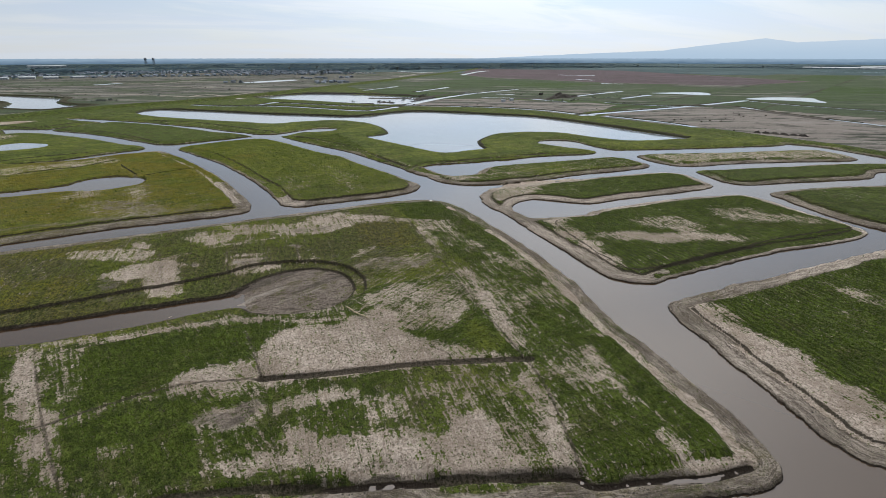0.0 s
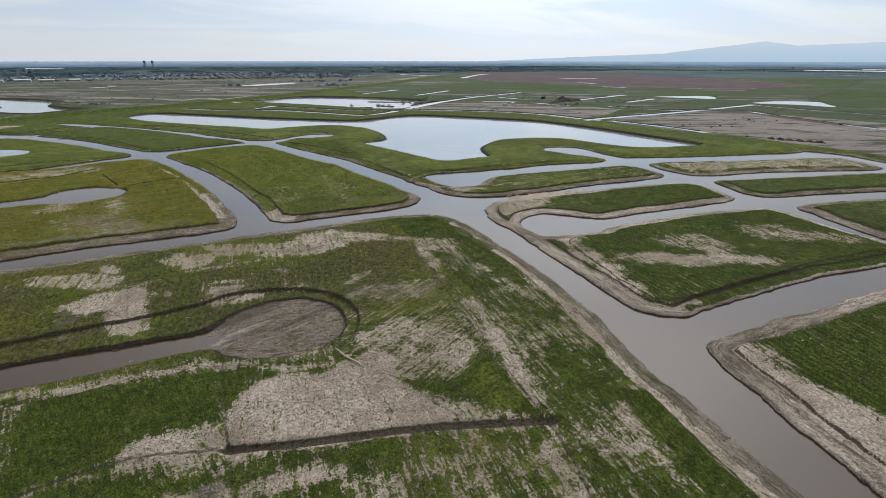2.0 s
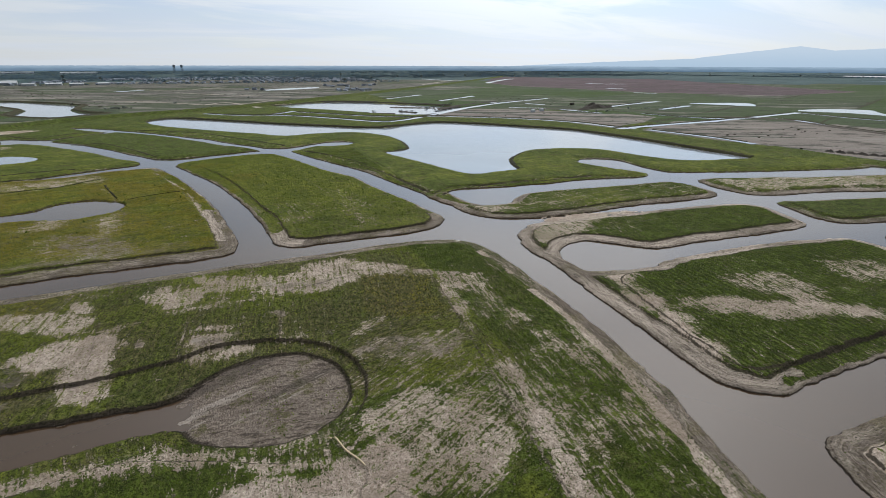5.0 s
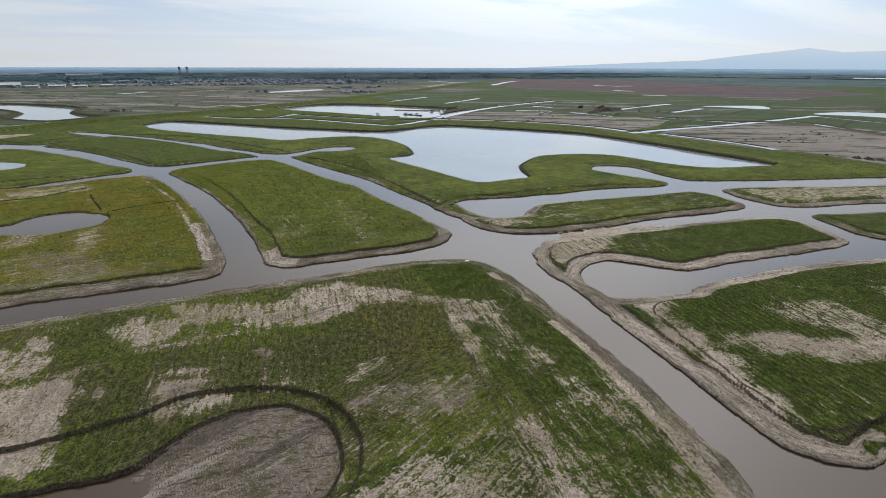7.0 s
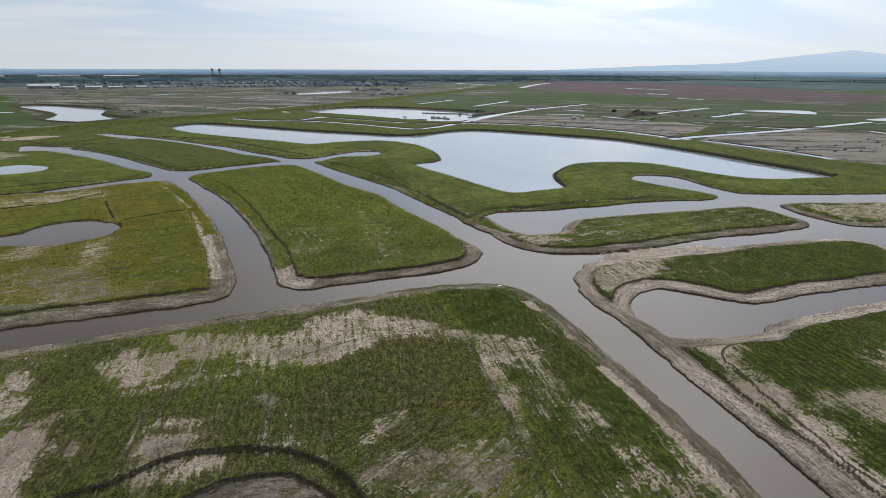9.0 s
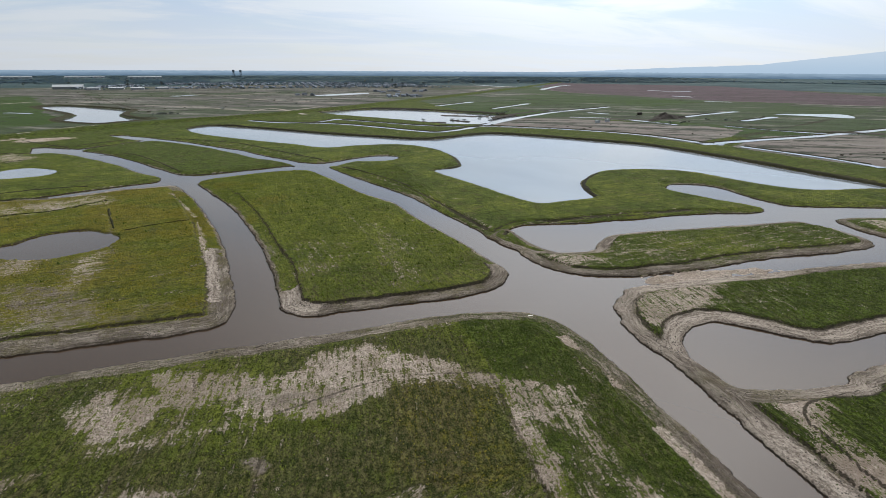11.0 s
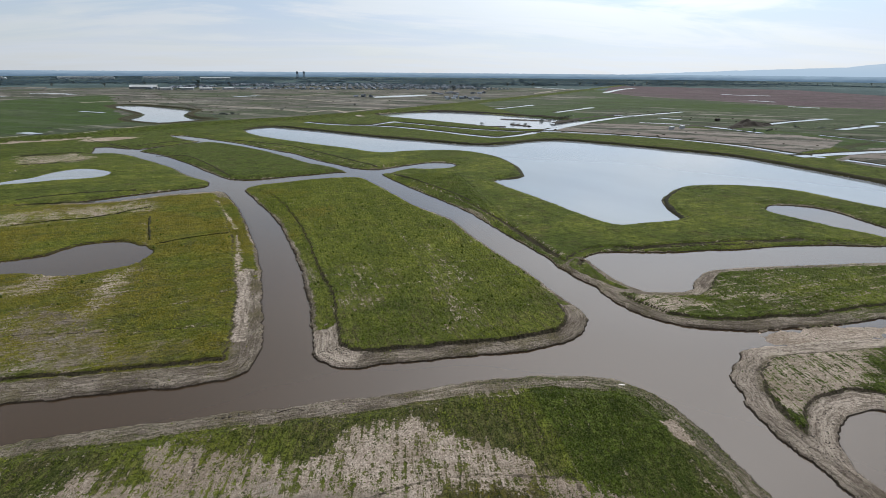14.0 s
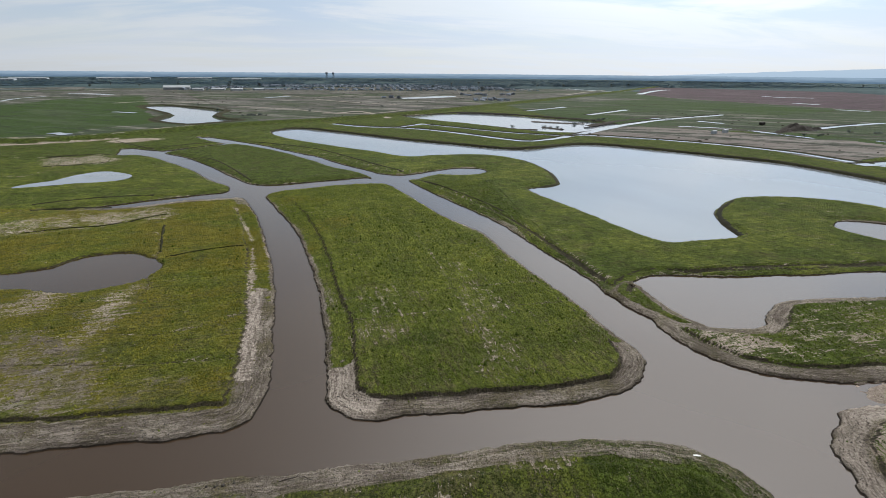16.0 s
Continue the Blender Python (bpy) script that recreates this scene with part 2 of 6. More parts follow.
    bank = m.mix(m.step(m.math("ADD", m.math("MULTIPLY", line, 0.55), m.math("ADD", m.math("MULTIPLY", mid, 0.25), m.math("MULTIPLY", speck, 0.35))), 0.48, 0.66), (0.112, 0.096, 0.082), (0.335, 0.297, 0.262))
    wetter = m.step(mud, 0.85, 1.1, 1.0, 0.25)
    bank = m.mix(m.math("MULTIPLY", wetter, m.step(m.noise(0.055, 4, 0.6), 0.40, 0.60, 0.75, 0.0)), bank, m.mix(m.step(speck, 0.4, 0.62), (0.040, 0.033, 0.027), (0.105, 0.088, 0.072)))
    bank = m.mix(m.math("MULTIPLY", wetter, m.step(m.math("ADD", m.noise(0.09, 4, 0.65), m.math("MULTIPLY", m.math("SUBTRACT", speck, 0.5), 0.6)), 0.50, 0.62, 0.0, 0.55)), bank, m.mix(m.step(fine, 0.4, 0.62), (0.048, 0.047, 0.012), (0.120, 0.108, 0.030)))
    bank = m.mix(m.step(m.math("ADD", m.math("MULTIPLY", line, 0.5), m.math("MULTIPLY", speck, 0.5)), 0.52, 0.57, 0.0, 0.55), bank, (0.082, 0.080, 0.040))
    bank = m.mix(m.step(m.math("ADD", line, m.math("MULTIPLY", m.math("SUBTRACT", speck, 0.5), 0.3)), 0.34, 0.41, 0.5, 0.0), bank, (0.055, 0.044, 0.035))
    bank = m.mix(m.step(speck, 0.50, 0.56, 0.0, 0.55), bank, (0.042, 0.039, 0.022))
    bank = m.mix(m.step(grain, 0.54, 0.62, 0.0, 0.4), bank, (0.30, 0.265, 0.23))
    bank = m.mix(m.step(thread, 0.54, 0.60, 0.0, 0.62), bank, (0.050, 0.042, 0.033))
    bank = m.mix(m.step(thread, 0.36, 0.43, 0.50, 0.0), bank, (0.335, 0.295, 0.258))
    pale = m.mix(m.step(m.math("ADD", m.math("MULTIPLY", line, 0.4), m.math("MULTIPLY", speck, 0.6)), 0.42, 0.58), (0.16, 0.135, 0.114), (0.47, 0.42, 0.37))
    pale = m.mix(m.step(m.math("ADD", m.math("MULTIPLY", thread, 0.6), m.math("MULTIPLY", fine, 0.4)), 0.52, 0.57, 0.0, 0.65), pale, (0.075, 0.064, 0.052))
    bank = m.mix(m.step(mud, 0.95, 1.2, 0.0, 0.75), bank, pale)
    land = m.mix(m.step(m.math("ADD", mud, m.math("MULTIPLY", m.math("SUBTRACT", m.math("ADD", m.math("MULTIPLY", line, 0.5), m.math("MULTIPLY", fine, 0.5)), 0.5), 1.6)), 0.36, 0.64), land, bank)
    land = m.mix(m.step(m.math("ADD", m.attr("damp"), m.math("MULTIPLY", m.math("SUBTRACT", m.math("ADD", m.math("MULTIPLY", mid, 0.6), m.math("MULTIPLY", fine, 0.4)), 0.5), 1.4)), 0.40, 0.68), land, wet_soil)
    # distant parcels: near crops, soil lots, brown fields; far out, blue haze painted in
    p1 = m.mix(m.step(far, 0.12, 0.30), (0.036, 0.062, 0.018), (0.050, 0.068, 0.038))
    p1 = m.mix(m.step(far, 0.36, 0.46), p1, (0.092, 0.090, 0.083))
    p1 = m.mix(m.step(far, 0.54, 0.60), p1, (0.165, 0.150, 0.140))
    p1 = m.mix(m.step(far, 0.75, 0.85), p1, (0.076, 0.056, 0.066))
    lots = m.math("MULTIPLY", m.step(far, 0.22, 0.42, 0.15, 1.0), m.step(far, 0.75, 0.85, 1.0, 0.25))
    p1 = m.mix(m.math("MULTIPLY", lots, m.step(m.noise(0.03, 6, 0.72, (0.16, 0.8, 1.0), -30.0), 0.52, 0.58, 0.0, 0.75)), p1, (0.205, 0.195, 0.182))
    p1 = m.mix(m.math("MULTIPLY", lots, m.step(m.noise(0.040, 6, 0.74, (0.16, 0.8, 1.0), -30.0), 0.51, 0.57, 0.0, 0.85)), p1, (0.034, 0.043, 0.032))
    p1 = m.mix(m.math("MULTIPLY", m.step(far, 0.54, 0.60, 1.0, 0.2), m.step(m.noise(0.020, 6, 0.75, (0.3, 0.8, 1.0), -30.0), 0.54, 0.60, 0.0, 0.65)), p1, (0.042, 0.060, 0.028))
    p1 = m.mix(m.step(m.noise(0.09, 5, 0.75, (0.4, 0.8, 1.0), -30.0), 0.54, 0.60, 0.0, 0.60), p1, (0.026, 0.034, 0.024))
    p2_hazed = m.mix(m.step(m.noise(0.008, 6, 0.72, (0.25, 1.0, 1.0), -20.0), 0.42, 0.58), (0.034, 0.060, 0.062), (0.060, 0.092, 0.100))
    p2_hazed = m.mix(m.step(m.noise(0.02, 6, 0.75, (0.25, 1.0, 1.0), -20.0), 0.52, 0.58, 0.0, 0.8), p2_hazed, (0.022, 0.038, 0.046))
    p2_hazed = m.mix(m.step(m.noise(0.014, 6, 0.75, (0.25, 1.0, 1.0), -20.0), 0.58, 0.63, 0.0, 0.6), p2_hazed, (0.110, 0.125, 0.130))
    p1 = m.mix(m.step(far, 1.1, 1.6), p1, p2_hazed)
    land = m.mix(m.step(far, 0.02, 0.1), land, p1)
    # steep cut faces and the wet edge: dark soil, with shade painted into it
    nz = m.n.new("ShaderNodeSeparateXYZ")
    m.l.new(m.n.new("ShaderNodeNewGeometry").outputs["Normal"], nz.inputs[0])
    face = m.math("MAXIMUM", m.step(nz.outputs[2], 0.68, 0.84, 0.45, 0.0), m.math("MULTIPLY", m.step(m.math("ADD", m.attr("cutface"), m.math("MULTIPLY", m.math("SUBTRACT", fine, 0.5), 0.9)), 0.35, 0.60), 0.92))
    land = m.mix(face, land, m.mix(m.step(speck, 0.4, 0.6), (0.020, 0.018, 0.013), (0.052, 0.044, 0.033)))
    land = m.mix(m.math("MULTIPLY", m.attr("lap_shade"), m.step(m.math("ADD", sp.outputs[2], m.math("MULTIPLY", fine, 0.15)), 0.24, 0.33, 0.95, 0.0)), land, (0.020, 0.016, 0.013))
    m.bump(m.math("ADD", m.math("ADD", fine, m.math("MULTIPLY", mid, 1.5)), m.math("MULTIPLY", clump, 1.6)), 0.9, 0.55)
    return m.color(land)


def grass_material():
    m = Mat("grass_tufts", 0.9)
    m.b.inputs["Specular IOR Level"].default_value = 0.04
    rnd = m.n.new("ShaderNodeNewGeometry").outputs["Random Per Island"]
    col = grass_colour(m, m.attr("tone"), m.noise(2.1, 4), m.noise(0.28, 6, 0.68, (0.65, 1.35, 1.0), 10.0), m.noise(0.045, 5, 0.62))
    col = m.mix(m.math("ADD", m.math("MULTIPLY", rnd, 0.50), 0.05), col, (0.022, 0.031, 0.007))
    return m.color(col)


def water_material(name, base, ripple, ior=1.333):
    m = Mat(name, 0.09)
    m.b.inputs["IOR"].default_value = ior
    drift = m.noise(0.018, 3, 0.5, (1.0, 0.4, 1.0), 20.0)
    col = m.mix(m.step(drift, 0.35, 0.65), base, tuple(c * 1.10 for c in base))
    m.bump(m.noise(0.9, 3, 0.5, (1.0, 0.6, 1.0)), ripple, 0.02)
    return m.color(col)


def plain(name, col, rough=0.8, spread=0.25, scale=1.0, metal=0.0):
    m = Mat(name, rough)
    m.b.inputs["Metallic"].default_value = metal
    if rough > 0.85:
        m.b.inputs["Specular IOR Level"].default_value = 0.08
    rnd = m.n.new("ShaderNodeObjectInfo").outputs["Random"]
    v = m.math("ADD", m.math("MULTIPLY", m.noise(scale, 4), 0.6), m.math("MULTIPLY", rnd, 0.4))
    lo, hi = tuple(c * (1 - spread) for c in col), tuple(min(1, c * (1 + spread)) for c in col)
    return m.color(m.mix(m.step(v, 0.25, 0.75), lo, hi))


def leaves(name, a, b, flat_haze=False):
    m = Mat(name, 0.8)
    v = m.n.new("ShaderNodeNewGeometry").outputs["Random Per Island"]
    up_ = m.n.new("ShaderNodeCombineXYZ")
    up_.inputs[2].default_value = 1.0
    if flat_haze:  # normals all up: flattens the crowns to stand in for haze
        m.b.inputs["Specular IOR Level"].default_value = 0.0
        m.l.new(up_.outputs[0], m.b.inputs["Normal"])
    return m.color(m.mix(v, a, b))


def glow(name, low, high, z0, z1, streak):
    """The far distance: a plain backdrop whose haze is painted in as glow, changing with height."""
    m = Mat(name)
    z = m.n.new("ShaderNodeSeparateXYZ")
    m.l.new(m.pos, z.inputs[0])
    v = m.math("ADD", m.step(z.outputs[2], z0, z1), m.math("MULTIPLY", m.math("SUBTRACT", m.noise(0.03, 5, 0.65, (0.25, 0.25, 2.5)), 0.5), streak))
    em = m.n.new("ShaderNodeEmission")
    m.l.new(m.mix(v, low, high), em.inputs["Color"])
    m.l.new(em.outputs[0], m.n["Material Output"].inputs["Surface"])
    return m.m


GROUND = ground_material()
CANAL_WATER = water_material("silty_water", (0.035, 0.0225, 0.0135), 0.10, 1.44)
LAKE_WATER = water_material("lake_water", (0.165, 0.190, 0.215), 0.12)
GRASS_TUFTS = grass_material()
# blue haze is mixed into the far crowns' colours
HAZE_LEAVES = leaves("haze_tinted_woods", (0.046, 0.078, 0.104), (0.074, 0.112, 0.142), True)
TREE_LEAVES = leaves("tree_leaves", (0.075, 0.098, 0.098), (0.115, 0.140, 0.130))
BARK = plain("bark", (0.11, 0.09, 0.075))
# town walls and roofs: blue haze is mixed into both colours
HOUSE_WALL = plain("stucco", (0.25, 0.285, 0.33), 0.9, 0.5)
HOUSE_ROOF = plain("roof_tiles", (0.125, 0.15, 0.185), 0.9, 0.6)
TOWER_STEEL = plain("painted_steel", (0.115, 0.150, 0.185), 0.6, 0.15)
DARK_GLASS = plain("dark_glass", (0.05, 0.06, 0.07), 0.1)
WHITE_METAL = plain("white_sheet_metal", (0.34, 0.38, 0.42), 0.6, 0.15)
GREY_METAL = plain("grey_steel", (0.22, 0.24, 0.26), 0.5, 0.15)
SPOIL = plain("dark_spoil_soil", (0.050, 0.046, 0.042), 0.95, 0.4, 0.6)
DITCH_SOIL = plain("ditch_soil", (0.026, 0.026, 0.015), 0.95, 0.4, 0.5)
TREAD_MUD = plain("tread_mud", (0.085, 0.070, 0.060), 0.95, 0.3)
ROOF_SHEET = plain("roof_sheet", (0.27, 0.30, 0.33), 0.7, 0.15)
ROAD_DIRT = plain("levee_gravel", (0.24, 0.22, 0.19), 0.95, 0.2, 0.3)

# ---- outlines of land and water, metres ----
NEAR_FIELD = [(-62, 183), (-35.5, 184), (-25, 185), (-8.5, 186.5), (5, 187), (16.5, 187), (32, 188), (43.5, 189), (57, 189.5), (66.5, 189), (74, 187.5), (80, 183), (83.5, 175), (84.5, 165), (84.5, 144), (84, 123.5), (82, 107), (80, 95), (77, 84), (75, 73), (74.5, 64), (73.5, 59), (72.5, 52.5), (71.5, 46), (70.5, 40), (69, 35), (67.5, 32), (65.5, 30.5), (63, 30), (60, 30.5), (53, 32.5), (41.5, 36), (20.5, 42.5), (-5.5, 50.5), (-150, 40), (-150, 178)]
CENTRE_ISLE = [(-20, 362.5), (-14, 372), (-2, 377.5), (11, 382), (25, 384), (35.5, 383.5), (44, 360), (52, 333.5), (59, 315.5), (64, 305), (68, 295), (71, 274.5), (74.5, 256), (79, 237), (80.5, 226), (82, 218.5), (83, 213), (82.5, 209), (79.5, 204.5), (76, 201.5), (72.5, 200), (62.5, 198.5), (52, 198.5), (41, 198), (35, 198), (29.5, 197.5), (25.5, 198.5), (23.5, 200.5), (21.5, 203.5), (21, 209.5), (20, 219.5), (18, 233), (15.5, 250.5), (13, 262), (9, 279), (3.5, 299.5), (-3.5, 319.5), (-11, 339)]
WEST_FIELD = [(-79.5, 345.5), (-67.5, 348), (-58, 353), (-47.5, 357.5), (-36.5, 359.5), (-29, 359), (-21, 340), (-13.5, 318.5), (-6.5, 294), (-2, 277.5), (1.5, 263.5), (4, 251.5), (6.5, 238.5), (8, 227.5), (9.5, 218.5), (10.5, 210.5), (10.5, 205), (10, 201.5), (8.5, 199.5), (6, 198), (2, 197.5), (-2, 197), (-10, 196.5), (-18, 196.5), (-25.5, 196.5), (-33, 196.5), (-150, 197), (-150, 338)]
NORTHWEST_FIELD = [(-82, 350), (-71, 357), (-61, 362), (-51, 367), (-41, 371), (-39, 377), (-43, 386), (-57, 404), (-73, 430), (-96, 460), (-114, 481), (-129, 492), (-135, 490), (-260, 478), (-260, 320), (-110, 340)]
DARK_ISLE = [(-114, 501), (-105, 516), (-94, 530), (-80, 542), (-71, 538), (-55, 522), (-35, 498), (-21, 477), (-7, 455), (5, 434), (15, 424), (24, 410), (27, 400), (24, 402), (17, 400), (2, 394.5), (-12, 390), (-24, 387), (-33, 391), (-43, 404), (-58, 428), (-75, 454), (-92, 477), (-105, 490)]
SLIM_ISLE_A = [(97.5, 239.5), (99, 226), (107, 221), (116.5, 221), (124, 228), (133, 233), (160.5, 232.5), (197.5, 230), (209, 229), (214, 221), (214.5, 208.5), (212.5, 202.5), (205.5, 199), (189.5, 198.5), (172.5, 200), (155, 199.5), (137.5, 198), (122.5, 198.5), (111.5, 200), (103, 203.5), (96.5, 210.5), (93.5, 220.5), (94, 237)]
EAST_FIELD = [(92, 76), (96.5, 77.5), (104.5, 77.5), (117, 78), (127, 77.5), (139, 77.5), (151, 77.5), (163.5, 77.5), (181.5, 76.5), (207.5, 75.5), (130, 22.5), (88.5, 15), (81, 26), (80, 27.5), (79.5, 30.5), (79.5, 34.5), (81, 39.5), (82.5, 45.5), (84, 52.5), (86.5, 61), (88.5, 70)]
SLIM_ISLE_B = [(227, 227), (241, 226), (272, 217), (289, 211), (328, 202), (342, 194), (342, 183), (337, 171), (332, 166), (320, 168), (292, 178), (259, 188), (240, 190), (226, 196), (223, 204), (223, 217)]
SLIM_ISLE_C = [(222, 181), (229, 182), (236, 179), (262, 174), (279, 169), (297, 166), (313, 161), (333, 153), (355, 145), (332, 134), (310, 141), (301, 141), (287, 136), (267, 140), (243, 146), (220, 151), (216, 160), (219, 172)]
EAST_ISLE = [(214, 136), (228, 136), (242, 133), (257, 130), (275, 124), (292, 116), (201, 75), (202, 87), (202, 95), (203, 105), (207, 118), (211, 129)]
HOOK_ISLE = [(99.1, 182.4), (105.1, 187.9), (113.1, 191.9), (148.5, 190.5), (181, 189.5), (197.5, 187.5), (206.5, 183.5), (210, 176), (206.5, 164.5), (203.5, 156), (197, 153.5), (180.5, 154), (150.5, 155.5), (138.5, 155), (131, 156.5), (120, 168), (113.5, 170), (105.3, 166), (100.8, 159.5), (100.3, 151.5), (103.8, 146), (120.5, 143), (127.5, 145.5), (156.5, 146), (171, 145.5), (197.5, 140.5), (201.5, 135.5), (202, 128.5), (200, 118), (198, 108), (198, 100.5), (196.5, 94), (195, 89), (185, 86), (163, 88), (151, 89), (139, 89.5), (119, 88.5), (104, 88), (98, 88), (92.1, 93), (91.1, 98), (91.6, 106), (92.6, 118), (93.6, 135), (95.6, 156), (95.1, 168.5)]
LAKE_SIDE_WEST = [(-120, 591), (-109, 586), (-80, 559), (-53, 531), (-27, 497), (-9, 476), (7, 448), (22, 427), (34, 411), (47, 408), (60, 415), (75, 425), (85, 426), (91, 422), (93, 415), (88, 408), (81, 405), (72, 406), (66, 408), (59, 404), (51, 395), (47, 391), (55, 365), (63, 344), (70, 327), (77, 305), (80, 292), (83, 277), (86, 264), (89, 250), (91, 242)]
LAKE_SIDE_EAST = [(107, 253), (128, 250), (153, 249), (176, 249), (191, 247), (207, 244), (214, 247), (214, 253), (208, 265), (204, 277), (201, 288), (204, 295), (213, 299), (225, 293), (228, 284), (227, 271), (228, 256), (234, 247), (269, 235), (308, 225), (341, 218), (350, 219)]
LAKE = [(-66, 628), (-49, 585), (-9, 536), (24, 502), (49, 473), (69, 477), (89, 478), (109, 473), (124, 453), (130, 420), (126, 384), (119, 371), (104, 365), (113, 330), (125, 285), (140, 282), (156, 284), (160, 299), (166, 312), (174, 322), (190, 336), (208, 341), (230, 335), (246, 321), (252, 296), (258, 279), (270, 270), (292, 266), (310, 264), (309, 283), (306, 307), (304, 338), (300, 369), (297, 389), (289, 423), (272, 447), (232, 494), (205, 519), (179, 518), (143, 499), (117, 506), (93, 527), (59, 554), (18, 596), (-20, 633), (-48, 653)]
CUL_BASIN = [(-57, 127), (-47, 126.5), (-37, 125.5), (-26, 125.5), (-14.5, 124.5), (-2, 124.5), (5, 129.5), (12.5, 133), (21, 131.5), (26, 126), (27.5, 118.5), (25.5, 112), (20.5, 108), (15, 107), (9, 108.5), (3, 112), (0, 116), (-8.5, 117), (-14, 116), (-25, 115.5), (-35, 116), (-44.5, 117), (-53.5, 117.5)]
WEST_POND = [(-90.6, 266.2), (-71.9, 268.7), (-65.5, 270.1), (-60.1, 273.6), (-58.2, 278.5), (-55.7, 282.4), (-50.3, 284.4), (-43.4, 283.4), (-38.0, 279.5), (-33.6, 275.1), (-31.6, 271.6), (-31.6, 267.2), (-33.1, 263.3), (-35.6, 260.8), (-38.5, 258.4), (-41.5, 255.9), (-44.9, 255.4), (-51.3, 256.9), (-59.1, 259.3), (-66.0, 259.3), (-85.7, 259.3)]
NW_POND = [(-139.2, 387.0), (-136.2, 394.9), (-129.4, 401.7), (-127.4, 412.5), (-123.5, 422.4), (-116.6, 425.3), (-107.8, 420.4), (-99.9, 413.5), (-98.9, 404.7), (-104.8, 398.8), (-114.6, 396.8), (-124.4, 392.9)]
FAR_POND_W = [(-318, 976), (-291, 1003), (-195, 904), (-177, 872), (-172, 816), (-153, 767), (-124, 737), (-149, 700), (-164, 694), (-209, 740), (-218, 808), (-234, 844)]
FLOOD = [(65, 793), (133, 837), (180, 837), (237, 764), (284, 702), (299, 676), (249, 621), (208, 603), (171, 630), (142, 682)]
CENTRE_PLATEAU = [(-12.5, 363), (-3.5, 342), (5, 316.5), (13, 286.5), (18, 261.5), (21.5, 243), (24.5, 228.5), (25.5, 216.5), (26.5, 207), (27.5, 204.5), (30, 202.5), (33, 202), (41.5, 202), (53, 202), (64, 202.5), (70.5, 203.5), (74, 204.5), (77, 208), (78, 213), (78, 224), (75.5, 235.5), (69.5, 267.5), (58, 308), (36.5, 373), (12, 377.5)]
DIAMOND_PLATEAU = [(105.5, 138.5), (123.5, 140.5), (151.5, 141.5), (178.5, 138), (195.5, 136), (194.5, 118.5), (193, 105), (194.5, 94.5), (188, 92), (164.5, 94.5), (138, 94), (113.5, 92.5), (99.5, 94), (97.5, 99.5), (98.5, 113), (102, 129)]
CUL_SCARP = [(-59, 134), (-49, 134), (-38.5, 134), (-27.5, 135), (-15, 135.5), (-1.5, 137.5), (4, 140), (13, 139.5), (22, 136), (28.5, 129.5), (31, 121.5), (30.5, 115), (28, 109), (23.5, 104.5), (19.5, 102)]
# ---- ground: heights on one graded grid ----
def graded(fine_lo, fine_hi, step, lo, hi, grow_lo, grow_hi):
    mid = np.arange(fine_lo, fine_hi + step / 2, step)
    up_, s, v = [], step, fine_hi
    while v < hi:
        s *= grow_hi
        v += s
        up_.append(v)
    down, s, v = [], step, fine_lo
    while v > lo:
        s *= grow_lo
        v -= s
        down.append(v)
    return np.array(down[::-1] + list(mid) + up_)


POLE = np.array((-30.0, -80.0))  # the grid fans out from here
GA = np.radians(graded(-40.0, 69.0, 0.108, -165.0, 195.0, 1.22, 1.22))
GA = GA[(GA > radians(-164)) & (GA < radians(194))]
GA = np.concatenate(([radians(-165.0)], GA, [radians(195.0)]))
GR = graded(108.0, 335.0, 0.42, 0.5, 4950.0, 1.10, 1.0100)
GR = GR[GR > 0.4]
NX, NY = len(GA), len(GR)
XX, YY = POLE[0] + GR[:, None] * np.sin(GA)[None], POLE[1] + GR[:, None] * np.cos(GA)[None]
CELL = np.maximum(GR[:, None] * np.minimum(np.gradient(GA), 0.01)[None], np.gradient(GR)[:, None])


def polar(x, y):
    """Distance and bearing of points from the pole of the grid."""
    dx, dy = x - POLE[0], y - POLE[1]
    return np.hypot(dx, dy), (np.arctan2(dx, dy) + radians(165)) % (2 * math.pi) - radians(165)


def smooth(pts, closed=True, n=5):
    """A rounded line through the corners."""
    p = np.array(pts, float)
    k = len(p)
    out = []
    for i in range(k if closed else k - 1):
        a, b, c, d = (p[(i + j) % k] if closed else p[min(max(i + j, 0), k - 1)] for j in (-1, 0, 1, 2))
        for u in np.arange(n) / n:
            out.append(b + 0.5 * u * (c - a + u * (2 * a - 5 * b + 4 * c - d + u * (3 * (b - c) + d - a))))
    if not closed:
        out.append(p[-1])
    return np.array(out)


def reach_of(line, closed, reach):
    """Distance from a line at every grid point, as far as reach."""
    dist = np.full((NY, NX), reach, float)
    k = len(line)
    for i in range(k if closed else k - 1):
        a, b = line[i], line[(i + 1) % k]
        c = (a + b) / 2
        size = reach + np.hypot(*(b - a)) / 2
        r, w = polar(c[0], c[1])
        y0, y1 = np.searchsorted(GR, (r - size, r + size))
        half = math.asin(size / r) if size < r else 9.0
        x0, x1 = np.searchsorted(GA, (w - half, w + half))
        if w - half < GA[0] or w + half > GA[-1]:
            x0, x1 = 0, NX
        if x1 <= x0 or y1 <= y0:
            continue
        px, py = XX[y0:y1, x0:x1] - a[0], YY[y0:y1, x0:x1] - a[1]
        d = b - a
        u = np.clip((px * d[0] + py * d[1]) / (d @ d + 1e-9), 0, 1)
        np.minimum(dist[y0:y1, x0:x1], np.hypot(px - u * d[0], py - u * d[1]), out=dist[y0:y1, x0:x1])
    return dist


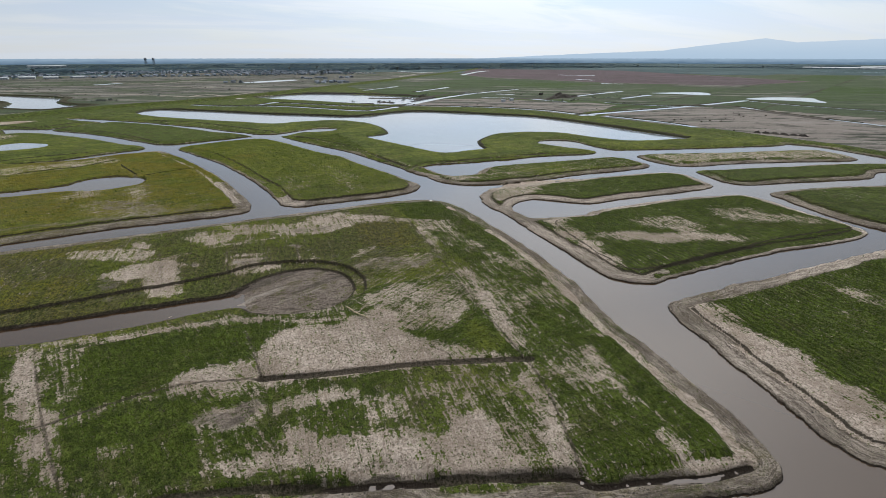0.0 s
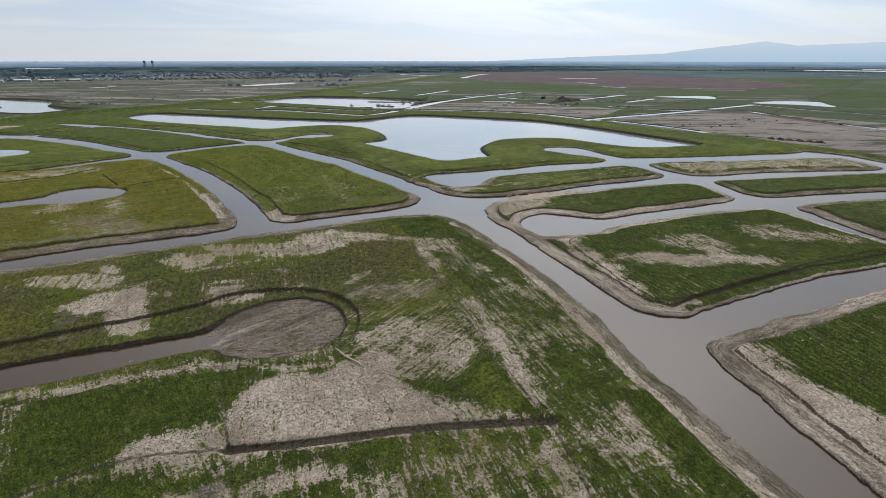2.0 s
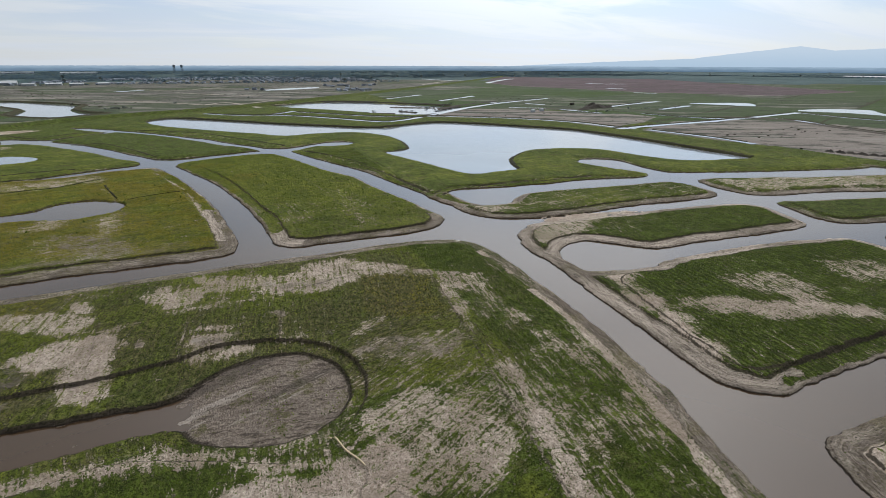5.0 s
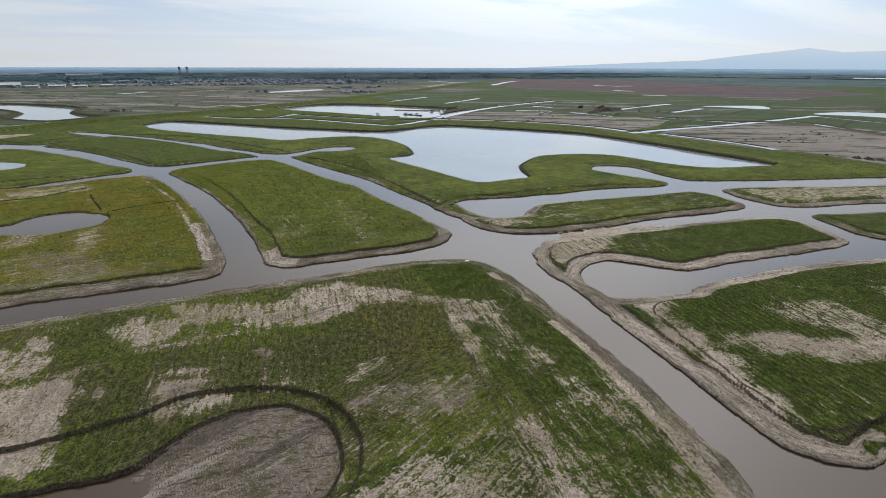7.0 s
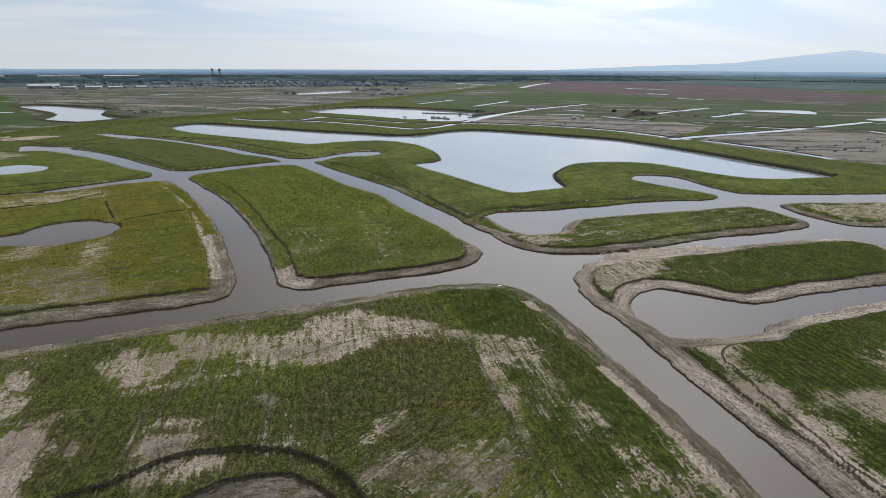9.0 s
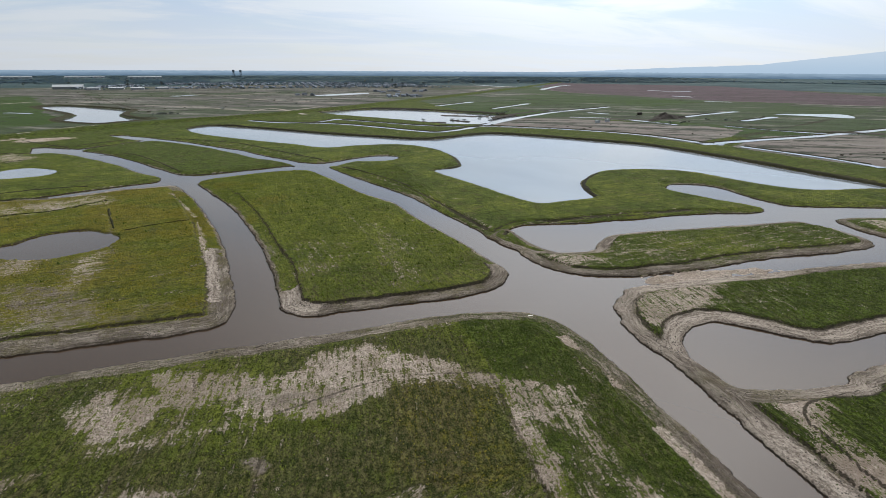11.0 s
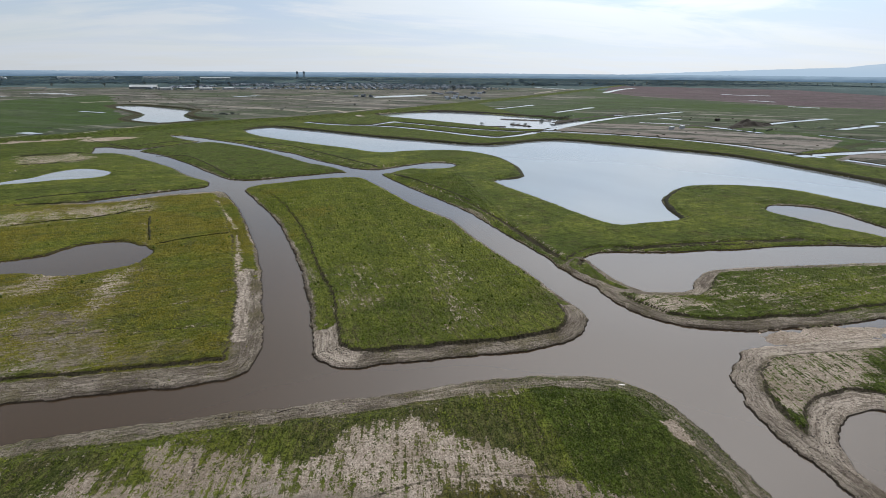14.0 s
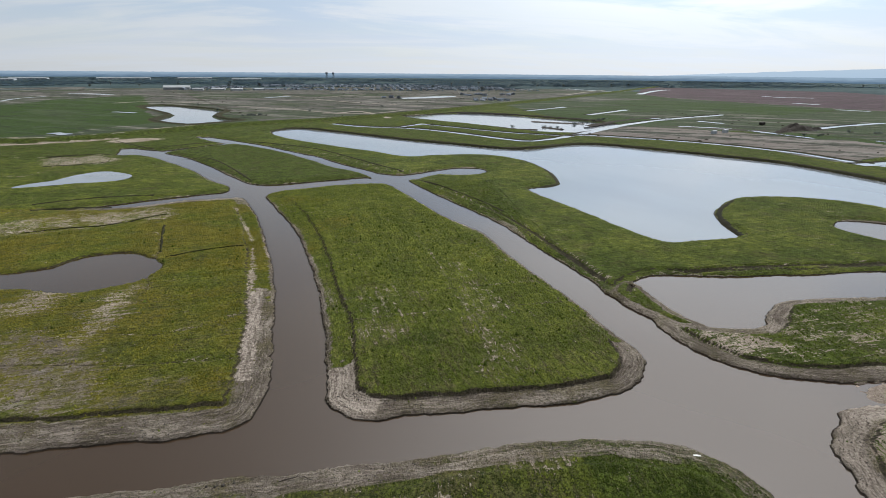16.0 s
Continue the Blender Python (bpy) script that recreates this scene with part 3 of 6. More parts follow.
def inside(line):
    hit = np.zeros((NY, NX), bool)
    a = line - POLE
    b = np.roll(a, -1, 0)
    for i, w in enumerate(GA):
        d = (math.sin(w), math.cos(w))
        ca, cb = a[:, 0] * d[1] - a[:, 1] * d[0], b[:, 0] * d[1] - b[:, 1] * d[0]
        m = (ca <= 0) != (cb <= 0)
        if m.any():
            u = ca[m] / (ca[m] - cb[m])
            q = a[m] + u[:, None] * (b[m] - a[m])
            cross = np.sort(q[:, 0] * d[0] + q[:, 1] * d[1])
            hit[:, i] = ((len(cross) - np.searchsorted(cross, GR)) % 2) == 1
    return hit


def depth_in(pts, reach=30.0, n=5):
    """Signed distance: positive inside the outline."""
    line = smooth(pts, True, n)
    d = reach_of(line, True, reach)
    return np.where(inside(line), d, -d)


def lumps(scale, seed, octaves=3):
    """Cheap value noise on the grid, about -1 to 1."""
    r = np.random.RandomState(seed)
    out, amp = np.zeros((NY, NX)), 1.0
    for o in range(octaves):
        tab = r.rand(256, 256) * 2 - 1
        u, v = XX / scale + 91.7 * o, YY / scale + 37.3 * o
        i, j = np.floor(u).astype(int), np.floor(v).astype(int)
        fu, fv = u - i, v - j
        fu, fv = fu * fu * (3 - 2 * fu), fv * fv * (3 - 2 * fv)
        t = lambda a, b: tab[(j + b) & 255, (i + a) & 255]
        out += amp * ((t(0, 0) * (1 - fu) + t(1, 0) * fu) * (1 - fv) + (t(0, 1) * (1 - fu) + t(1, 1) * fu) * fv)
        amp, scale = amp * 0.5, scale * 0.5
    return out


def ease(v, lo, hi):
    t = np.clip((v - lo) / (hi - lo), 0, 1)
    return t * t * (3 - 2 * t)


# the wet basin: everything inside is water unless it is land
BASIN = [(-400, -390), (900, -390), (700, 60), (460, 90), (355, 145), (354, 164), (355, 181), (360, 197), (358, 210), (350, 221), (330, 235), (240, 330), (120, 470),
         (-60, 575), (-118, 593), (-121, 589), (-102, 563), (-85, 545), (-101, 528), (-112, 514), (-119, 508), (-146, 524), (-151, 521), (-147, 510), (-139, 486), (-150, 460), (-200, 430), (-400, 420)]
LAKE_SIDE = LAKE_SIDE_WEST + LAKE_SIDE_EAST + [(349, 224), (330, 300), (260, 560), (0, 690), (-120, 610)]
# outline, bench width, dryness of the grass, muddiness of the bench, height of its upper step
LANDS = [(NEAR_FIELD, 5.0, 0.45, 0.70, 1.05), (CENTRE_ISLE, 3.5, 0.74, 0.70, 0.25), (WEST_FIELD, 6.2, 1.20, 0.66, 0.70), (NORTHWEST_FIELD, 3.0, 0.50, 0.35, 0.60), (DARK_ISLE, 2.0, -0.25, 0.35, 0.70),
         (LAKE_SIDE, 2.5, 0.48, 0.35, 0.60), (SLIM_ISLE_A, 4.0, 0.30, 0.62, 0.70), (HOOK_ISLE, 4.6, 0.30, 1.10, 0.50), (EAST_FIELD, 5.0, 0.30, 1.06, 0.45), (SLIM_ISLE_B, 4.0, 0.40, 0.70, 0.70),
         (SLIM_ISLE_C, 4.0, 0.12, 0.60, 0.70), (EAST_ISLE, 5.0, 0.12, 0.75, 0.70)]
NECK = [(90, 243), (96, 250), (100, 247), (100, 238), (101, 229), (104, 222), (97, 222), (92, 232)]
LANDS.append((NECK, 2.5, 0.40, 0.8, 0.2))
REACH = 30.0
land = -depth_in(BASIN, REACH, 1)
bench = np.full((NY, NX), 3.0)
tone = np.full((NY, NX), 0.35)
soft = np.full((NY, NX), 0.4)
upper = np.full((NY, NX), 0.6)
for outline, width, dry, wet, step_up in LANDS:
    d = depth_in(outline, REACH)
    won = d > land
    bench[won], tone[won], soft[won], upper[won] = width, dry, wet, step_up
    land = np.maximum(land, d)
ponds = {"west_pond": WEST_POND, "nw_pond": NW_POND, "lake": LAKE, "far_pond": FAR_POND_W, "flooded_field": FLOOD}
for name, outline in ponds.items():
    d = -depth_in(outline, REACH)
    won = d < land
    soft[won & (d < 14)] = 0.30
    bench[won & (d < 12)] = {"lake": 2.5, "far_pond": 9.0, "flooded_field": 1.5}.get(name, 1.0)
    land = np.minimum(land, d)
basin_cut = -depth_in(CUL_BASIN, REACH)
jag = lumps(2.2, 11, 3) * 0.30 + lumps(9.0, 12, 2) * 0.35 + lumps(0.9, 13, 1) * 0.12
edge = land + jag * np.where(np.abs(land) < 6, 1, 0.5)
height = np.where(edge < 0, np.maximum(-1.4, edge * 0.35), 0.0)
lip = 0.36 + 0.30 * (lumps(14, 5, 2) * 0.5 + 0.5)
rise = bench + lumps(7.0, 21, 3) * 0.5
height += np.where(edge > 0, lip * ease(edge, 0, 0.25 + np.maximum(CELL - 0.6, 0)) + 0.30 * np.clip(edge / rise, 0, 1), 0)
height += upper * ease(edge, rise, rise + np.where(upper > 0.9, 3.0, 0.7) + 2.0 * np.maximum(CELL - 0.6, 0))
# upper terrace of the central island
terrace = depth_in(CENTRE_PLATEAU, 12.0) + jag
in_isle = depth_in(CENTRE_ISLE, REACH) > 0
height = np.where(in_isle & (edge > 0.5), height + 0.85 * ease(terrace, -0.1, 0.7), height)
upper_hook = depth_in(DIAMOND_PLATEAU, 12.0) + jag
height = np.where(edge > 0.5, height + 0.55 * ease(upper_hook, -0.1, 0.7), height)
# the drained basin in the near field: outer scarp, grassy bench, inner scarp, mud floor that slips under water
cut = basin_cut + jag * 0.7
CUL_OUTER = CUL_SCARP + [(15, 101), (4, 106), (-8, 110), (-20, 108), (-40, 109), (-60, 112)]
outer = -depth_in(CUL_OUTER, 12.0) + jag * 0.5
floor_z = -0.16 + 0.42 * ease(XX, -5, 9) + 0.05 * lumps(1.6, 31, 2)
height = np.where(outer < 0, np.minimum(height, 0.75 + 1.0 * ease(outer, -0.75, 0)), height)
height = np.where(cut < 0.7, np.minimum(height, floor_z + (0.75 - floor_z) * ease(cut, -0.2, 0.5)), height)


def groove(pts, width, depth, one_sided=0.0):
    """A ditch or furrow along a line."""
    global height
    d = reach_of(smooth(pts, False, 4), False, width * 2 + 2) + jag * 0.25
    height -= np.where(land > 1, depth * (1 - ease(d, width * 0.35, width)), 0)
    return d


DITCHES = [([(-32, 84), (-30, 84), (-21, 86), (-11, 87), (2, 83), (9, 81)], 0.7, 0.35), ([(2, 83), (9, 81), (25, 77), (35, 74), (49, 69)], 1.5, 0.75),
           ([(59, 163), (56, 135), (51, 97), (49, 77), (47, 62), (43, 50), (40, 42)], 0.6, 0.3),
           ([(-60, 60), (-20, 62), (9, 54), (20, 50), (28, 47), (38, 43), (41, 40), (48, 38), (56, 35), (63, 34)], 1.1, 0.7),
           ([(0, 239), (-14, 230), (-26, 231), (-60, 236)], 0.5, 0.25), ([(2, 218), (-6, 218), (-19, 218), (-60, 222)], 0.5, 0.25), ([(-44, 304), (-38, 290), (-35, 278)], 0.7, 0.4),
           ([(-34, 268), (-29, 258), (-28, 245)], 0.6, 0.3),
           ([(-95, 306), (-82, 314), (-49, 322)], 0.9, 0.4), ([(-114, 338), (-81, 348)], 1.2, 0.8), ([(-202, 476), (-165, 480), (-134, 487)], 1.4, 0.9),
           ([(-162, 413), (-149, 418), (-150, 441), (-130, 457)], 1.2, 0.6), ([(52, 392), (65, 358), (74, 334), (81, 312), (86, 286), (89, 267), (92, 250)], 1.3, 0.8),
           ([(95, 242), (101, 249), (115, 253), (133, 254), (151, 254), (181, 253)], 1.3, 0.7), ([(-39, 521), (-11, 491), (21, 443), (41, 414), (67, 420)], 1.3, 0.7)]
DITCHES += [([(-18.5, 160), (-17.5, 148), (-16.5, 136)], 0.5, 0.22), ([(-0.5, 152), (-1, 137)], 0.5, 0.22), ([(19, 151), (17.5, 138)], 0.45, 0.2), ([(1, 101), (1.5, 92), (2, 84)], 0.6, 0.3),
            ([(-38, 113), (-30.5, 85), (-25, 68)], 0.6, 0.15), ([(5.5, 180), (8, 168)], 0.45, 0.2), ([(13.5, 184), (15, 165)], 0.45, 0.2), ([(38.5, 172), (40, 164)], 0.5, 0.25), ([(21, 161), (40, 166), (58, 163)], 0.5, 0.2),
            ([(26, 96), (31, 86), (36, 76)], 0.45, 0.2), ([(44, 292), (49, 255), (53, 222)], 0.5, 0.12), ([(23, 231), (42, 234), (75, 236)], 0.4, 0.14), ([(22, 243), (45, 246), (74, 250)], 0.4, 0.14)]
ditch_near = np.full((NY, NX), 9.0)
ditch_dark = np.zeros((NY, NX))
for pts, width, depth in DITCHES:
    d = groove(pts, width, depth) / width
    ditch_near = np.minimum(ditch_near, d)
    ditch_dark = np.maximum(ditch_dark, (0.75 if depth > 0.5 else 0.54 if depth > 0.32 else 0.51) * (1 - ease(d, 0.45, 0.9)))

# the levee that closes the wetland to the north
LEVEE = [(-900, 450), (-330, 540), (-249, 552), (-215, 563), (-184, 585), (-158, 622), (-113, 671), (-69, 702), (-24, 730), (80, 828), (243, 1020), (560, 1410), (1200, 2250)]
levee = reach_of(smooth(LEVEE, False, 6), False, 40.0)
# taller dark bank on the far side of the lake
far_side = YY > np.interp(XX, [-66, 60, 150, 205, 260, 310], [640, 520, 470, 430, 340, 272])
lake_out = -depth_in(LAKE, REACH)
height += np.where(far_side & (lake_out > 0), 1.0 * ease(lake_out, 0, 11) * (1 - 0.6 * ease(lake_out, 12, 24)), 0)
pond_out = -depth_in(FAR_POND_W, REACH)
height += np.where(pond_out > 0, 1.3 * ease(pond_out, 0, 6) * (1 - ease(pond_out, 12, 24)), 0)
FAR_CANALS = [([(-16, 694), (15, 664), (49, 651), (81, 629), (113, 590), (146, 545), (166, 545), (194, 565), (211, 581), (245, 562), (281, 533), (309, 501), (330, 462), (336, 428), (344, 405)], 7),
              ([(49, 651), (81, 690)], 6), ([(81, 684), (117, 643), (153, 602), (205, 570)], 5), ([(209, 577), (293, 663), (386, 735), (506, 801)], 10), ([(465, 605), (530, 641), (625, 676)], 9),
              ([(247, 877), (338, 964)], 9), ([(313, 805), (414, 899)], 9), ([(330, 412), (393, 422), (464, 430), (533, 444), (612, 460), (641, 466)], 9), ([(641, 466), (631, 400), (640, 344), (644, 310)], 6),
              ([(456, 521), (486, 450), (551, 421), (533, 360), (518, 295), (510, 242)], 6), ([(350, 395), (362, 333), (360, 301)], 6), ([(520, 561), (603, 594)], 9)]
FAR_CANALS += [([(1714, 2493), (1903, 2527), (2055, 2458)], 40), ([(732, 1486), (926, 1753), (1036, 1871)], 16), ([(1009, 1373), (1025, 1315), (1079, 1290)], 18), ([(850, 1081), (858, 1028)], 14), ([(769, 896), (794, 859)], 12),
               ([(-655, 1415), (-621, 1418), (-543, 1366)], 22), ([(-249, 618), (-230, 605)], 10), ([(-597, 1104), (-626, 1195), (-627, 1283)], 8), ([(-195, 1258), (-158, 1309)], 20), ([(692, 1944), (726, 1732), (800, 1693)], 16),
               ([(481, 1916), (549, 1813)], 22), ([(-311, 864), (-275, 844)], 8), ([(368, 744), (393, 735)], 8), ([(408, 705), (421, 677)], 8), ([(350, 649), (394, 619), (402, 589), (413, 540)], 7), ([(2170, 1074), (2094, 1255)], 20)]
FAR_TRACKS = [[(497, 1404), (649, 1634), (768, 1787)], [(-18, 831), (10, 859), (46, 753)], [(-84, 1175), (5, 1067), (107, 977)], [(-40, 831), (26, 830), (74, 890)], [(-179, 1362), (-93, 1263), (9, 1434)],
              [(-393, 1045), (-360, 1093), (-276, 1062)], [(-182, 976), (-87, 903), (-18, 821)]]
FAR_BASINS = [[(641, 631), (725, 608), (684, 558), (661, 594)], [(666, 485), (723, 493), (763, 463), (736, 434), (700, 403), (695, 442)], [(90, 1271), (200, 1356), (198, 1302), (93, 1224)]]
for pts, width in FAR_CANALS:
    d = reach_of(smooth(pts, False, 6), False, 30.0)
    height = np.where(d < width / 2 + 12, np.minimum(height, 0.9 + 0.9 * ease(d, width / 2 + 6, width / 2 + 12)), height)
for pts in FAR_TRACKS:
    d = reach_of(smooth(pts, False, 6), False, 40.0)
    height = np.where(d < 25, np.minimum(height, 1.6), height)
for pts in FAR_BASINS:
    d = depth_in(pts, 30.0, 4)
    height = np.where(d > -14, np.minimum(height, 0.9 + 0.9 * ease(-d, 7, 14)), height)
height += 2.9 * (1 - ease(levee, 2.5, 12.0))
# small unevenness
near_w = 1 - ease(YY, 330, 520)
height += np.where(edge > 0.8, (lumps(1.3, 41, 2) * 0.07 + lumps(18, 42, 2) * 0.10) * near_w, 0)
# a silt bar across the mouth of the side channel
SILT_BAR = [(117, 197), (117, 190), (130, 189.5), (148, 190), (164, 189), (157, 195), (142, 198), (130, 199)]
bar = depth_in(SILT_BAR, 10.0, 3) + jag * 3
height = np.where(edge < 0, np.maximum(height, -0.14 + 0.20 * ease(bar, -1.5, 2.5) + 0.03 * lumps(2.5, 44, 2)), height)

# ---- what grows where ----
bare = np.full((NY, NX), -0.06) + lumps(30, 51, 2) * 0.16 + np.where((edge > 0) & (XX < 84) & (YY < 188), 0.33 - 0.13 * ease(YY, 108, 122) + lumps(13, 52, 3) * 0.13, 0) + np.where((XX > 84) & (YY < 200), 0.08, 0)
PATCHES = [([(109, 120), (122, 117), (141, 107), (151, 98), (127, 105)], 0.7),
           ([(167, 128), (180, 120), (190, 96), (179, 104), (164, 114)], 0.5),
           ([(104, 145), (108, 136), (103, 114), (97, 111)], 0.8),
           ([(92, 74), (99, 74), (92, 31), (85, 24), (80, 26), (84, 50)], 0.85),
           ([(134, 65), (139, 61), (137, 54), (133, 53)], 0.5),
           ([(-59, 245), (-53, 257), (-44, 258), (-46, 243)], 0.5),
           ([(-33, 231), (-33, 264), (-31, 262), (-27, 234)], 0.45),
           ([(-49, 230), (-28, 226), (-16, 207), (-19, 199), (-38, 199)], 0.32),
           ([(-101, 325), (-53, 332), (-49, 324), (-95, 306)], 0.4),
           ([(-162, 462), (-137, 474), (-129, 458), (-157, 446)], 0.5),
           ([(50, 265), (57, 261), (58, 212), (51, 210)], 0.28),
           ([(28, 248), (34, 248), (33, 225), (27, 225)], 0.3),
           ([(118, 187), (133, 188), (128, 178), (108, 170), (103, 171)], 0.6),
           ([(104, 143), (111, 144), (103, 116), (96, 97), (92, 98), (96, 117)], 0.75),
           ([(127, 128), (145, 126), (146, 112), (138, 108), (132, 117)], 0.5),
           ([(111, 122), (124, 118), (134, 105), (132, 104), (111, 117)], 0.7),
           ([(117, 216), (127, 218), (142, 215), (134, 208), (121, 209)], 0.4),
           ([(-96, 323), (-82, 331), (-75, 315), (-90, 310)], 0.35),
           ([(-82, 331), (-69, 334), (-62, 321), (-73, 313)], 0.5),
           ([(-68, 332), (-53, 339), (-49, 325), (-62, 319)], 0.42),
           ([(-173, 472), (-158, 480), (-144, 485), (-129, 454), (-143, 448), (-158, 443)], 0.45),
           ([(-175, 553), (-163, 572), (-140, 566), (-157, 549)], 1),
           ([(102, 184), (112, 188), (126, 187), (121, 176), (110, 172), (102, 170)], 0.55),
           ([(98, 218), (109, 219), (112, 216), (116, 209), (101, 208)], 0.6)]
NEAR_PATCHES = [([(2.9, 93.5), (8.7, 98.7), (20, 97.8), (31.9, 100.1), (29.8, 90.4), (34.8, 79.2), (33.6, 73.8), (15.4, 78.4), (0.9, 81.5), (0.3, 85.2)], 0.8),
           ([(29.3, 108.8), (45.5, 110.1), (49.2, 104.9), (47.8, 92.9), (40.3, 85.7), (29.8, 90.4), (27.7, 99.1)], 0.55),
           ([(34.8, 79.2), (43.6, 75.3), (45.9, 69.2), (34.3, 73.1)], 0.55),
           ([(-40.3, 111.9), (-37, 110.4), (-34.2, 100.7), (-32.9, 92), (-34, 88.3)], 0.9),
           ([(-11.8, 85.6), (-9.5, 91.3), (-2.2, 90.8), (1.6, 90.1), (1.1, 83.1), (-4.2, 82.2)], 0.75),
           ([(-30.3, 147.8), (-23.3, 152.7), (-13.8, 150.5), (-12.9, 129.4), (-19.5, 132.4), (-21, 141.7), (-25.9, 142.1)], 0.85),
           ([(-40.7, 171.7), (-21.7, 165.7), (-20.2, 155.6), (-27.7, 156.8), (-40.7, 164.8)], 0.7),
           ([(-13.9, 172.7), (-5.2, 171.6), (1.4, 171.6), (0.9, 160.6), (-9.8, 162.9)], 0.72),
           ([(1, 146.1), (10.4, 144.1), (7, 139.1), (0.6, 137.1)], 0.65),
           ([(-9.8, 74.8), (-8.3, 76.7), (-1.1, 77.7), (1.7, 75), (0.1, 71.6), (-4.6, 70)], 0.6),
           ([(2.9, 75.2), (11, 75.7), (16.2, 74.1), (15.6, 71.7), (10.2, 71.9), (3.6, 73.5)], 0.75),
           ([(15.3, 70.4), (22.5, 69.4), (32.4, 69), (39.3, 67.7), (37.9, 63.3), (27.2, 66.5), (19.3, 63), (16.4, 61.8)], 0.5),
           ([(3.3, 58.8), (5.2, 66.8), (8.7, 64), (14.9, 62.4), (19.7, 61.5), (23.4, 57.4), (23.3, 49.6)], 0.72),
           ([(-8.1, 63.7), (-1.2, 64.4), (3.8, 62.7), (4.6, 58)], 0.6),
           ([(26.8, 57.1), (32.8, 59.6), (33.4, 55.4), (33.1, 47.4), (32.6, 45.4), (23.3, 49.6)], 0.82),
           ([(43.7, 63.9), (46.3, 62.8), (44.7, 54.3), (41.2, 45.9), (40.7, 41.8), (37.3, 43.3), (40.1, 53.7)], 0.72),
           ([(56.2, 112.9), (57, 104.9), (53.1, 85), (49.3, 70.6), (47.3, 64.1), (47.4, 69.5), (51.1, 88.7)], 0.68),
           ([(61.3, 69.4), (63.9, 66.1), (59.7, 58.5), (55.1, 58.9)], 0.55),
           ([(58.8, 58.9), (59.5, 54.4), (58.8, 50.1), (56.1, 52.1)], 0.5),
           ([(56.7, 43.7), (56.9, 40), (56.3, 36), (53.7, 38.2)], 0.58),
           ([(-32.9, 92), (-29.7, 87.7), (-26, 71.7), (-27.3, 72.3), (-29.9, 82.6), (-32.1, 86.1)], 0.75),
           ([(-24.2, 74.2), (-19.6, 74.4), (-19.2, 72.4), (-23.1, 72)], 0.8),
           ([(-32.2, 81.2), (-28.4, 81.9), (-27.5, 77.9), (-30.8, 76.1)], 0.7),
           ([(-28.7, 83.3), (-19, 85.8), (-11.8, 85.3), (-12.4, 82.1), (-22.1, 81.3)], 0.5),
           ([(-35.8, 110.9), (-28.1, 107.4), (-25.3, 91.7), (-30.4, 90.9)], 0.4),
           ([(-36.6, 114.5), (-27.3, 114.2), (-14.2, 111.9), (-1.3, 111.1), (11.8, 104.1), (20.4, 99.7), (18.7, 97.4), (-1.4, 107.4), (-14, 108.2), (-26.7, 110.2)], 0.62)]
NEAR_PATCHES += [([(10.5, 173.9), (11.5, 176.7), (24.1, 172.1), (29.4, 178.7), (39.6, 178.4), (46.5, 173.2), (52.7, 166.9), (61.9, 159.9), (64.4, 156.6), (36.6, 160.8), (25.4, 157.9), (19.4, 159.9), (13.2, 163.9)], 0.7),
           ([(-0.8, 178.8), (9.9, 175.4), (11.1, 165.7), (3.9, 166.9), (1.2, 172.2)], 0.7),
           ([(-11.7, 168.9), (-6.3, 174.6), (-4.3, 169.6), (-2.7, 166), (-5.5, 165.9), (-8, 161.2)], 0.75),
           ([(-27.8, 172.1), (-22.3, 171.3), (-20.6, 165.3), (-25, 165)], 0.8),
           ([(-5.2, 160.3), (1.9, 160.7), (13.3, 160.8), (19.4, 160.9), (19.3, 157.9), (2.3, 157.8), (-4.6, 157.5)], 0.5),
           ([(-16.8, 155.2), (-11.8, 156.6), (-10.2, 155.3), (-13.1, 153.3), (-21, 154.5), (-22.3, 157.7)], 0.68),
           ([(-20.4, 152.9), (-17.1, 151.8), (-16.3, 147.7), (-15.5, 141.7), (-15.7, 140.8)], 0.8),
           ([(-12.9, 147.9), (-11.1, 149.2), (-7.9, 148.2), (-6.9, 144.7), (-10.4, 144.6)], 0.62),
           ([(-0.4, 149.2), (3.5, 150.2), (9.7, 147.4), (6.6, 145.5), (0, 147)], 0.62),
           ([(1.2, 135.8), (0.9, 138.6), (5.5, 137.1), (8.8, 139.6), (11.3, 138.2), (7.8, 135.8), (3.6, 135.5)], 0.75),
           ([(16.6, 145.9), (19.2, 148.2), (19.4, 145)], 0.6),
           ([(19.1, 138.8), (22.4, 139), (22.3, 135.8), (19.9, 136.6)], 0.58),
           ([(29.5, 128.2), (36.6, 131.2), (44.8, 129.2), (53.4, 127.7), (48.7, 117.6), (33.1, 122.7)], 0.42),
           ([(44.4, 128), (49.5, 129.6), (51.6, 125.7), (46.7, 120.5), (44.8, 122.1)], 0.6),
           ([(32.4, 135.8), (36.5, 138.7), (40.7, 140.4), (37.6, 135.5), (33.6, 132.8)], 0.55),
           ([(59.6, 160.7), (63.2, 157), (60.8, 148.6), (60.1, 137.4), (57.3, 127.8), (55.8, 126.9), (56, 135.5), (57.7, 149.6)], 0.62),
           ([(61.2, 155.2), (71.1, 154.4), (69.1, 145.9), (69.3, 139.9), (67.6, 135), (64.6, 137.7), (65.2, 143.1), (60.8, 148.6)], 0.58),
           ([(65.9, 132.3), (72.2, 130.2), (70.5, 124.8), (67.9, 127.1), (65.3, 129.4)], 0.48),
           ([(67.4, 121.8), (71.4, 118.1), (70.7, 113.7), (67.1, 113.9), (67.6, 118.1)], 0.5)]
